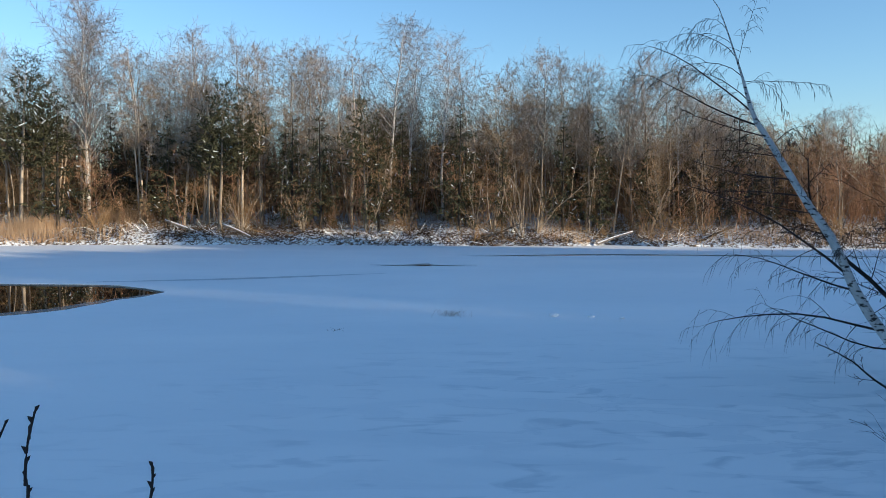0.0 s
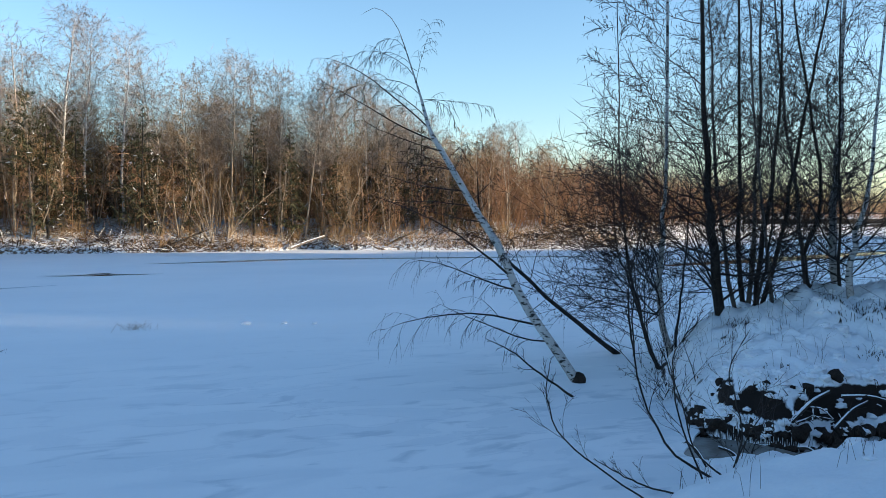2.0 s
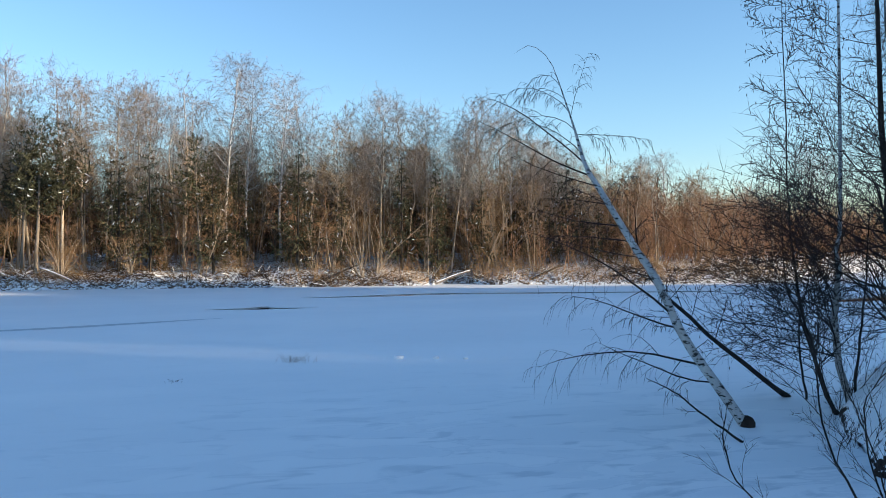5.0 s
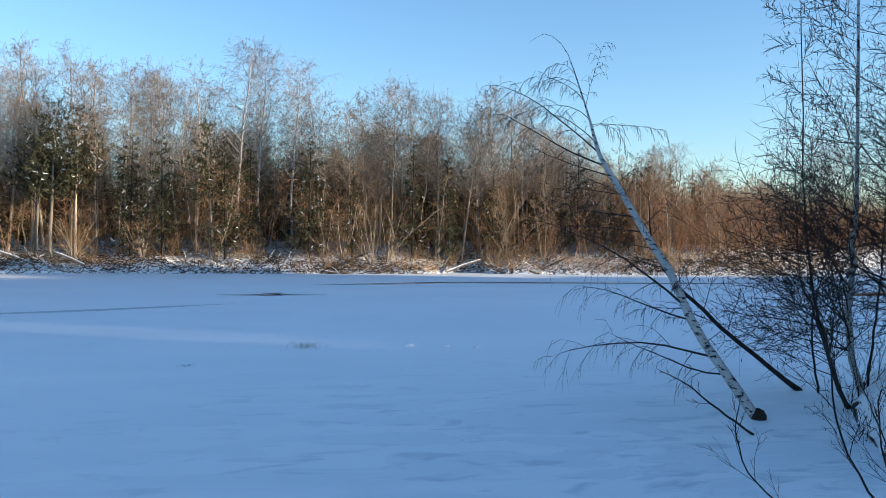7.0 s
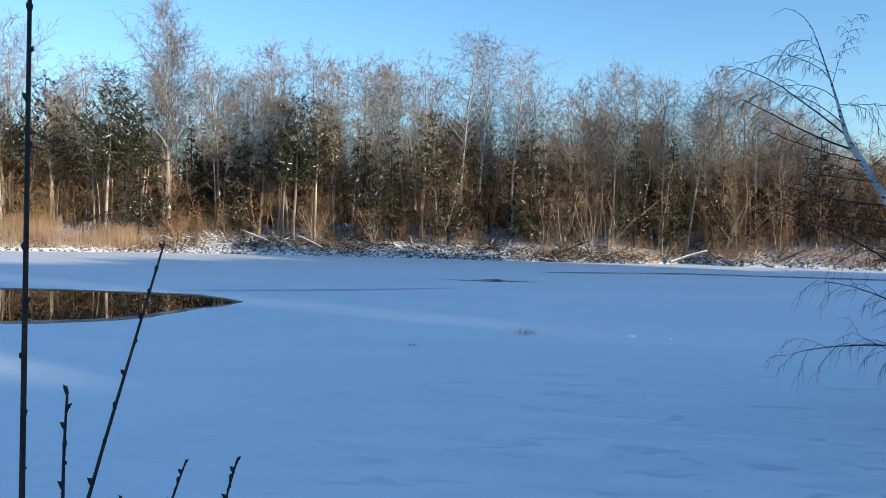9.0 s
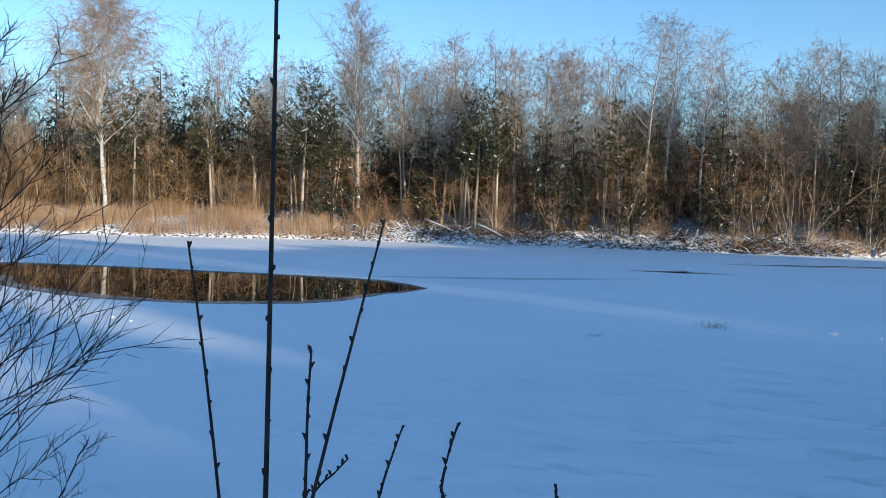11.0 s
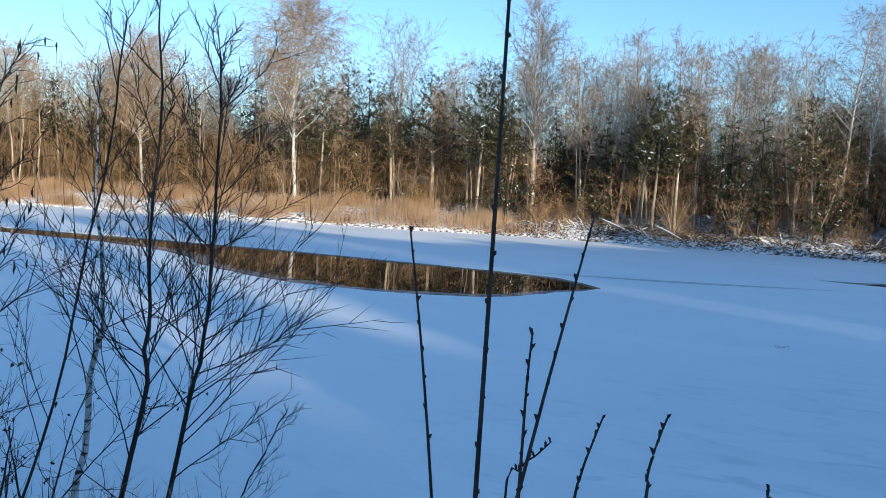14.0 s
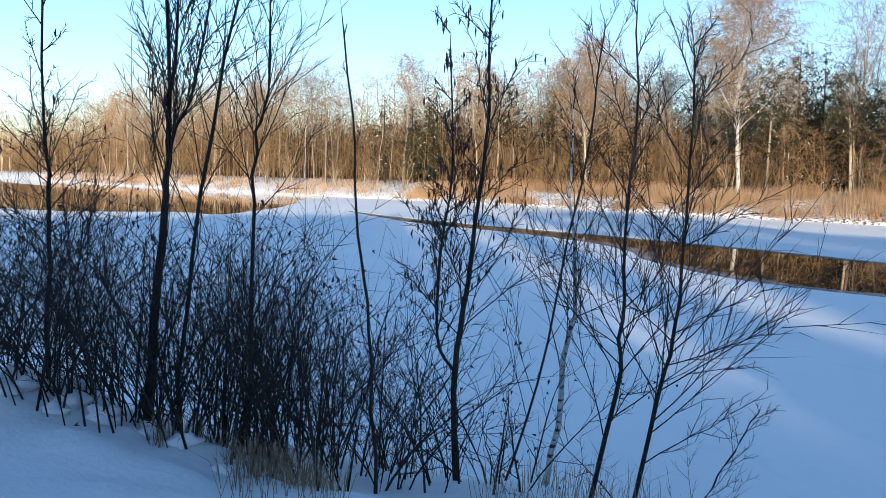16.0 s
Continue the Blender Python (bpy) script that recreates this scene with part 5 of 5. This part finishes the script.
for i, (x, y, h, n) in enumerate(((-7.9, -0.5, 1.5, 30), (-7.7, 0.3, 1.6, 40), (-7.3, 0.8, 1.75, 46), (-6.9, 1.2, 1.8, 46), (-6.5, 1.6, 1.8, 46), (-6.2, 2.0, 1.75, 44), (-5.9, 2.4, 1.6, 40), (-7.5, 1.5, 1.7, 36), (-6.9, 2.2, 1.7, 34), (-5.5, 2.7, 1.25, 26), (-8.4, 0.3, 1.6, 26), (-5.6, 3.3, 0.9, 14))):
    willow(400 + i, x, y, h, int(n * 0.72), 1.15, 0.45)
for i, (x, y, h, n) in enumerate(((7.4, 7.5, 0.9, 6), (9.4, 11.4, 1.0, 9), (10.9, 13.5, 1.3, 9), (14.6, 10.7, 1.3, 18), (12.6, 12.6, 0.9, 10))):
    willow(440 + i, x, y, h, n, 1.0, 0.2, "bare willow shoots at the snowy bank edge")


# ---- the young shoots right before the standing place ----
def shoots():
    rng = np.random.default_rng(500)
    foot = np.array([-1.06, 1.98, float(height(-1.06, 1.98)[0]) - 0.03])
    e = thing("young_shoots", "dark bare young shoots with alternate buds", "sapling", "", foot)
    for low, tip, r in (((-1.06, 1.80, 2.49), (-1.04, 1.80, 3.89), 0.0071), ((-1.29, 1.96, 2.42), (-1.43, 2.03, 3.07), 0.0048), ((-0.91, 1.76, 2.52), (-0.94, 2.29, 3.14), 0.0050), ((-0.87, 1.62, 2.58), (-0.86, 1.62, 2.87), 0.0040),
                        ((-0.92, 2.24, 2.35), (-0.89, 2.33, 2.51), 0.0042), ((-0.66, 1.96, 2.48), (-0.61, 1.91, 2.65), 0.0040), ((-1.06, 2.10, 2.38), (-0.98, 2.13, 2.47), 0.0035), ((-0.385, 1.97, 2.40), (-0.373, 1.96, 2.51), 0.0038)):
        low, tip = np.array(low) - foot, np.array(tip) - foot
        P = curve([(low[0] * 0.35, low[1] * 0.35, 0), low * 1.5 - tip * 0.5 - (0, 0, 0.1), low, low * 0.45 + tip * 0.55 + rng.normal(0, 0.003, 3), tip], 14)[None]
        n = int(8 + 7 * np.linalg.norm(tip - low))
        s = np.linspace(0.35, 0.985, n)
        i = (s * 13).astype(int)
        b = P[0, i] + (P[0, np.minimum(i + 1, 13)] - P[0, i]) * (s * 13 - i)[:, None]
        a = 2.4 * np.arange(n)
        side = np.stack([np.cos(a), np.sin(a), 1.6 + 0 * a], 1)
        Q = np.stack([b, b + side * 0.0045 + np.array([0, 0, 0.005]), b + side * 0.0115], 1)
        part("shoot", mesh_of("shoot", [tubes(P, taper(r * 1.3, r * 0.6, 14), 8, False), tubes(Q, np.tile([[r * 0.9, r * 1.15, 0.0]], (n, 1)), 5)], TWIG_DARK, True), e)
    return e


shoots()


# ---- small things on the ice and the banks ----
def lump(seed, r, flat=0.6, mat=SNOW_CAP, sub=2, rough=0.25):
    bm = bmesh.new()
    bmesh.ops.create_icosphere(bm, subdivisions=sub, radius=1)
    rng = np.random.default_rng(seed)
    off = Vector(rng.random(3) * 50)
    for v in bm.verts:
        v.co *= 1 + rough * noise.noise(v.co * 1.6 + off)
        v.co = Vector((v.co.x * r, v.co.y * r, v.co.z * r * flat))
    me = bpy.data.meshes.new("lump")
    bm.to_mesh(me), bm.free()
    me.polygons.foreach_set("use_smooth", np.full(len(me.polygons), True))
    me.materials.append(mat)
    return me


def grass_tuft(name, label, x, y, z, n, h, spread, mat, seed, tilt=0.5):
    rng = np.random.default_rng(seed)
    b = np.concatenate([rng.normal(0, spread, (n, 2)), np.zeros((n, 1))], 1)
    hh = h * rng.uniform(0.4, 1.0, n)
    d = rng.normal(0, tilt, (n, 2)) * hh[:, None]
    P = np.stack([b, b + np.concatenate([d * 0.4, hh[:, None] * 0.6], 1), b + np.concatenate([d, hh[:, None]], 1)], 1)
    ob = new(name, mesh_of(name, [tubes(P, np.tile([[0.003, 0.0025, 0.0]], (n, 1)), 3)], mat))
    ob.location = (x, y, z)
    return tagged(ob, label, "grass", kind="stuff")


grass_tuft("grass_tuft", "dry grass tuft frozen into the ice", 1.05, 23.3, 0, 70, 0.22, 0.22, GRASS_DRY, 1, 0.9)
grass_tuft("grass_tuft", "dark sedge stalks lying on the ice", -1.96, 20.56, 0, 16, 0.07, 0.10, CATKIN, 2, 1.5)
for i, (x, y, r) in enumerate(((3.95, 23.2, 0.14), (5.0, 23.0, 0.10), (5.8, 22.7, 0.08), (-14.6, 18.6, 0.07), (-13.7, 18.2, 0.05), (-15.6, 19.2, 0.06), (-9.6, 12.1, 0.04))):
    ob = new("snow_lump", lump(20 + i, r, 0.5))
    ob.location, ob.rotation_euler = (x, y, 0.25 * r), (0, 0, i)
    tagged(ob, "small lump of crusted snow on the ice", "snow", "lumps on the ice")


def board_box(x, y):
    """A small weathered board box on posts, with a snowy shelf before it."""
    z = float(height(x, y)[0])
    e = thing("lookout_box", "weathered board box on posts with snowy shelf", "box", "", (x, y, z))
    e.rotation_euler, e.scale = (0, 0, 0.5), (0.75, 0.75, 0.8)

    def slab(name, sx, sy, sz, at, mat, label=""):
        bm = bmesh.new()
        bmesh.ops.create_cube(bm, size=1)
        for v in bm.verts:
            v.co = Vector((v.co.x * sx + at[0], v.co.y * sy + at[1], v.co.z * sz + at[2]))
        bmesh.ops.bevel(bm, geom=bm.edges[:], offset=0.012, segments=1)
        me = bpy.data.meshes.new(name)
        bm.to_mesh(me), bm.free()
        me.materials.append(mat)
        return part(name, me, e, label)

    for i in range(5):
        slab("board", 0.155, 0.04, 1.25, (-0.32 + 0.16 * i, -0.32, 2.05 + 0.03 * (i % 2)), PLANK)
        slab("board", 0.155, 0.04, 1.25, (-0.32 + 0.16 * i, 0.32, 2.05), PLANK)
    for i in range(4):
        slab("board", 0.04, 0.155, 1.25, (0.42, -0.24 + 0.16 * i, 2.05 + 0.02 * (i % 2)), PLANK)
        slab("board", 0.04, 0.155, 1.25, (-0.42, -0.24 + 0.16 * i, 2.05), PLANK)
    slab("floor_board", 1.3, 0.9, 0.05, (0.2, -0.1, 1.4), PLANK)
    slab("snow", 0.45, 0.75, 0.07, (0.62, -0.1, 1.46), SNOW_CAP, "snow lying on the shelf")
    for px, py in ((-0.38, -0.3), (0.38, -0.3), (-0.38, 0.3), (0.38, 0.3)):
        slab("post", 0.09, 0.09, 1.5, (px, py, 0.65), BARK_BROWN)


board_box(-23.9, 71.2)


def log(name, label, a, b, r, mat, snow=True):
    """A fallen trunk between two points, with stubs, and snow along its top."""
    a, b = np.array(a, float), np.array(b, float)
    P = curve([np.zeros(3), (b - a) * 0.5 + np.array([0, 0, 0.06]), b - a], 8)[None]
    e = thing(name, label, "log", "", a)
    part("trunk", mesh_of("trunk", [tubes(P, taper(r, r * 0.6, 8), 8, False)], mat, True), e)
    rng = np.random.default_rng(int(abs(a[0] * 13 + a[1] * 7) * 10))
    S, SR = grow(rng, P, taper(r, r * 0.6, 8), 5, 0.2, 0.95, 0.22, 55, 0.3, 0.1, 4, 0.3, rmin=0.008)
    for i in range(5):
        part("stub", mesh_of("stub", [tubes(S[i:i + 1], SR[i:i + 1], 4)], mat, True), e)
    if snow:
        part("snow", mesh_of("snow", [tubes(P + np.array([0, 0, r * 0.65]), taper(r * 0.75, r * 0.4, 8), 7, False)], SNOW_CAP, True), e, "snow lying along the top")
    return e


log("fallen_tree", "pale fallen trunk on the far shore", (14.4, 65.9, 0.15), (17.4, 66.6, 1.1), 0.10, BARK_GREY)
log("fallen_tree", "dark fallen trunk with snow on the far shore", (-17.5, 68.0, 0.5), (-21.5, 69.4, 1.9), 0.13, BARK_BROWN)
log("fallen_tree", "dark fallen trunk with snow on the far shore", (-14, 67.6, 0.6), (-16.5, 68.6, 1.6), 0.10, BARK_BROWN)
log("fallen_tree", "leaning bare trunk on the far shore", (5, 66.0, 0.4), (8.2, 67.5, 1.7), 0.09, BARK_DARK, False)
log("fallen_tree", "leaning bare trunk on the far shore", (22, 64.6, 0.3), (25.5, 65.7, 1.6), 0.10, BARK_DARK, False)
log("fallen_tree", "snow-covered fallen trunk among the reeds", (-53, 62.3, 0.7), (-55.5, 63.3, 1.9), 0.12, BARK_BROWN)
BRANCH = "snow-laden dead branch over the dark hollow"
log("drift_branch", BRANCH, (8.98, 8.34, 0.34), (9.78, 8.45, 0.66), 0.032, BARK_DARK)
log("drift_branch", BRANCH, (9.85, 8.30, 0.62), (10.6, 7.95, 0.50), 0.022, BARK_DARK)
log("drift_branch", BRANCH, (9.5, 8.1, 0.25), (10.3, 8.25, 0.52), 0.02, BARK_DARK)
rng = np.random.default_rng(77)
for _ in range(9):   # sticks fallen every way across the hollow
    x, y = rng.uniform(9.0, 11.2), rng.uniform(7.95, 8.7)
    z, a, ln = rng.uniform(0.3, 0.6), rng.random() * 6.28, rng.uniform(0.4, 0.9)
    log("drift_branch", BRANCH, (x, y, z), (x + math.cos(a) * ln, y + math.sin(a) * ln * 0.5, z + rng.uniform(-0.15, 0.3)), rng.uniform(0.008, 0.018), BARK_DARK)
log("drift_branch", "short snowy stick leaning at the inlet", (8.66, 7.91, 0.12), (8.25, 7.17, 0.22), 0.02, BARK_DARK)
log("drift_branch", "short broken stick standing in wet ice", (7.62, 7.75, 0.02), (7.36, 7.95, 0.26), 0.022, BARK_DARK)
log("drift_branch", "short broken stick standing in wet ice", (7.2, 7.95, 0.0), (7.05, 8.2, 0.3), 0.018, BARK_DARK)


def cabin(x, y):
    """A small yellow shed far back in the wood, with a snowy roof."""
    z = float(height(x, y)[0])
    e = thing("shed", "small yellow wooden shed behind the trees", "shed", "", (x, y, z))

    def box(name, sx, sy, sz, at, mat, label=""):
        bm = bmesh.new()
        bmesh.ops.create_cube(bm, size=1)
        for v in bm.verts:
            v.co = Vector((v.co.x * sx + at[0], v.co.y * sy + at[1], v.co.z * sz + at[2]))
        bmesh.ops.bevel(bm, geom=bm.edges[:], offset=0.02, segments=1)
        me = bpy.data.meshes.new(name)
        bm.to_mesh(me), bm.free()
        me.materials.append(mat)
        ob = part(name, me, e, label)
        return ob

    box("wall", 3.0, 2.6, 2.3, (0, 0, 1.15), YELLOW_PAINT)
    for s in (-1, 1):
        r = box("roof", 3.4, 1.75, 0.12, (0, 0, 0), SNOW_CAP, "snow-covered roof slope")
        r.location, r.rotation_euler = (0, s * 0.72, 2.62), (-s * 0.5, 0, 0)
    box("door", 0.8, 0.06, 1.8, (0.6, -1.32, 0.95), PLANK)
    box("window", 0.7, 0.06, 0.6, (-0.7, -1.32, 1.4), SOIL)


cabin(-45.9, 80.2)


def bank_grass(name, label, n, x0, x1, y0, y1, h, seed, mat=GRASS_DRY, least=-0.1, r=0.0025, inland=0.05):
    rng = np.random.default_rng(seed)
    x, y = rng.uniform(x0, x1, n), rng.uniform(y0, y1, n)
    keep = (inside_by(x, y, NEAR_LAND) > inland) & (value_noise(x * 1.3, y * 1.3, seed) > least)
    x, y = x[keep], y[keep]
    m = len(x)
    hh = h * rng.uniform(0.4, 1.1, m)
    b = np.stack([x, y, height(x, y) - 0.02], 1)
    d = rng.normal(0, 0.35, (m, 2)) * hh[:, None]
    P = np.stack([b, b + np.concatenate([d * 0.35, hh[:, None] * 0.7], 1), b + np.concatenate([d, hh[:, None]], 1)], 1)
    return tagged(new(name, mesh_of(name, [tubes(P, np.tile([[r, 0.8 * r, 0.0]], (m, 1)), 3)], mat)), label, "grass", kind="stuff")


bank_grass("bank_grass", "brown grass stalks in the snow under the willows", 1500, -8.5, -4.0, 1.0, 4.6, 0.4, 11)
bank_grass("bank_grass", "dark dead stalks on the snowy mound", 700, 9.3, 16, 9, 16, 0.35, 12, CATKIN, 0.1)
bank_grass("sedge", "short dark sedge showing through bank snow", 9000, 8.4, 15.5, 8.2, 14.5, 0.10, 14, SOIL, 0.45, 0.006, 0.85)
bank_grass("sedge", "short dark sedge showing through bank snow", 5200, 6.4, 13, 4.8, 7.8, 0.10, 15, SOIL, 0.35, 0.006, 0.5)
bank_grass("bank_grass", "tan grass hanging over the snow edge", 700, -6.6, -5.0, 0.9, 1.9, 0.28, 16, GRASS_DRY, 0.0)
bank_grass("bank_grass", "dark dead stalks by the inlet", 500, 5, 13, 5.6, 8.3, 0.3, 13, CATKIN)


def snow_pillow(x, y, r, seed, up=0.1):
    ob = new("snow_pillow", lump(seed, r, 0.6, SNOW_CAP, 3, 0.7))
    ob.location, ob.rotation_euler = (x, y, float(height(x, y)[0]) + up * r), (0, 0, seed)
    return tagged(ob, "rounded pillow of snow at the willow roots", "snow", "snow pillows on the bank")


def strewn(seed, n, x0, x1, y0, y1, d0, d1, r0, r1, up=0.1):
    """Pillows of snow between two distances inland of the near shore."""
    rng = np.random.default_rng(seed)
    x, y = rng.uniform(x0, x1, n), rng.uniform(y0, y1, n)
    d = inside_by(x, y, NEAR_LAND)
    for k in np.flatnonzero((d > d0) & (d < d1)):
        snow_pillow(x[k], y[k], rng.uniform(r0, r1), seed * 40 + int(k), up)


strewn(31, 330, 8.4, 11.6, 8.0, 10.4, 0.40, 0.80, 0.03, 0.10, 0.15)      # the brow over the dark hollow
strewn(32, 210, 8.3, 11.4, 7.9, 10.2, 0.02, 0.40, 0.03, 0.085, 0.25)       # the ledge below it
strewn(35, 300, 8.3, 11.4, 7.9, 10.2, -0.04, 0.12, 0.04, 0.09, 0.3)       # the waterline
strewn(33, 130, 9.0, 15.0, 9.0, 14.5, 0.7, 4.0, 0.04, 0.11, 0.0)         # the mound
strewn(34, 40, 7.0, 12.0, 5.2, 7.8, 0.05, 2.5, 0.04, 0.10)          # the hither side
for i, (x, y, r) in enumerate(((7.68, 7.86, 0.12), (7.82, 7.9, 0.07), (-7.6, 0.3, 0.15), (-7.25, 0.55, 0.12), (-6.95, 0.75, 0.14), (-6.5, 1.0, 0.10), (-6.2, 1.15, 0.12), (-5.75, 1.3, 0.09), (-7.0, 0.4, 0.1), (-8.1, 0.2, 0.16), (-8.4, 0.5, 0.12), (-7.8, 0.7, 0.13), (-8.0, -0.2, 0.12), (-7.4, 0.1, 0.11), (-8.6, 0.0, 0.14))):
    snow_pillow(x, y, r, 900 + i)


def peat_clods(seed, n):
    """Lumps of bare peat along the dark faces of the inlet bank."""
    rng = np.random.default_rng(seed)
    models = [lump(950 + i, 1.0, 0.8, SOIL, 2, 0.5) for i in range(5)]
    x, y = rng.uniform(8.3, 11.5, n), rng.uniform(7.9, 10.3, n)
    d, k_ = inside_by(x, y, NEAR_LAND), np.arange(n)
    for k in np.flatnonzero(((d > -0.06) & (d < 0.13)) | ((d > 0.40) & (d < 0.50) & (k_ < 420))):
        r = rng.uniform(0.035, 0.12)
        ob = new("peat_clod", models[int(k) % 5])
        ob.location, ob.rotation_euler, ob.scale = (x[k], y[k], float(height(x[k], y[k])[0]) * rng.uniform(0.6, 1.0) + 0.02), (rng.normal(0, 0.5), rng.normal(0, 0.5), k), (r * rng.uniform(0.7, 1.6), r, r * rng.uniform(0.5, 1.3))
        tagged(ob, "dark lump of peat at the inlet bank", "peat", "peat clods of the inlet")


peat_clods(41, 1000)


def hanging_roots(seed, n):
    """Thin roots and dead stems hanging in the hollow under the bank."""
    rng = np.random.default_rng(seed)
    x, y = rng.uniform(8.3, 11.4, n), rng.uniform(8.0, 10.2, n)
    d = inside_by(x, y, NEAR_LAND)
    keep = (d > 0.45) & (d < 0.75)
    x, y = x[keep], y[keep]
    m = len(x)
    b = np.stack([x, y, height(x, y) + 0.01], 1)
    out = np.stack([rng.normal(-0.12, 0.1, m), rng.normal(-0.12, 0.1, m), np.zeros(m)], 1)
    drop = np.stack([np.zeros(m), np.zeros(m), rng.uniform(0.08, 0.34, m)], 1)
    P = np.stack([b, b + out * 0.55 - drop * 0.1, b + out * 0.9 - drop * 0.45, b + out - drop], 1)
    for a, bb, mat, name, label in ((0.0, 0.75, CATKIN, "roots", "thin brown roots hanging under the bank"), (0.75, 1.0, SNOW_CAP, "snowy_roots", "snow-coated roots hanging under the bank")):
        Q = P[int(a * m):int(bb * m)]
        r = rng.uniform(0.002, 0.006, (len(Q), 1)) * np.array([[1, 1, 0.9, 0.4]])
        tagged(new(name, mesh_of(name, [tubes(Q, r, 5)], mat, True)), label, "roots", kind="stuff")


hanging_roots(5, 110)


def bridge():
    """A low dark footbridge far off behind the alder clump."""
    e = thing("bridge", "low dark bridge far across the ice", "bridge", "", (84, 90, 0))
    d = np.array([62.0, -6.0, 0.0])

    def beam(name, a, b, r):
        return part(name, mesh_of(name, [tubes(np.stack([a, a * 0.5 + b * 0.5, b])[None], np.full((1, 3), r), 4, False)], BARK_DARK), e)

    beam("deck", np.array([0, 0, 2.0]), d + np.array([0, 0, 2.2]), 0.35)
    beam("rail", np.array([0, 0, 3.2]), d + np.array([0, 0, 3.4]), 0.07)
    for i in range(13):
        p = d * i / 12
        beam("post", p + np.array([0, 0, -0.2]), p + np.array([0, 0, 3.3]), 0.10)


bridge()
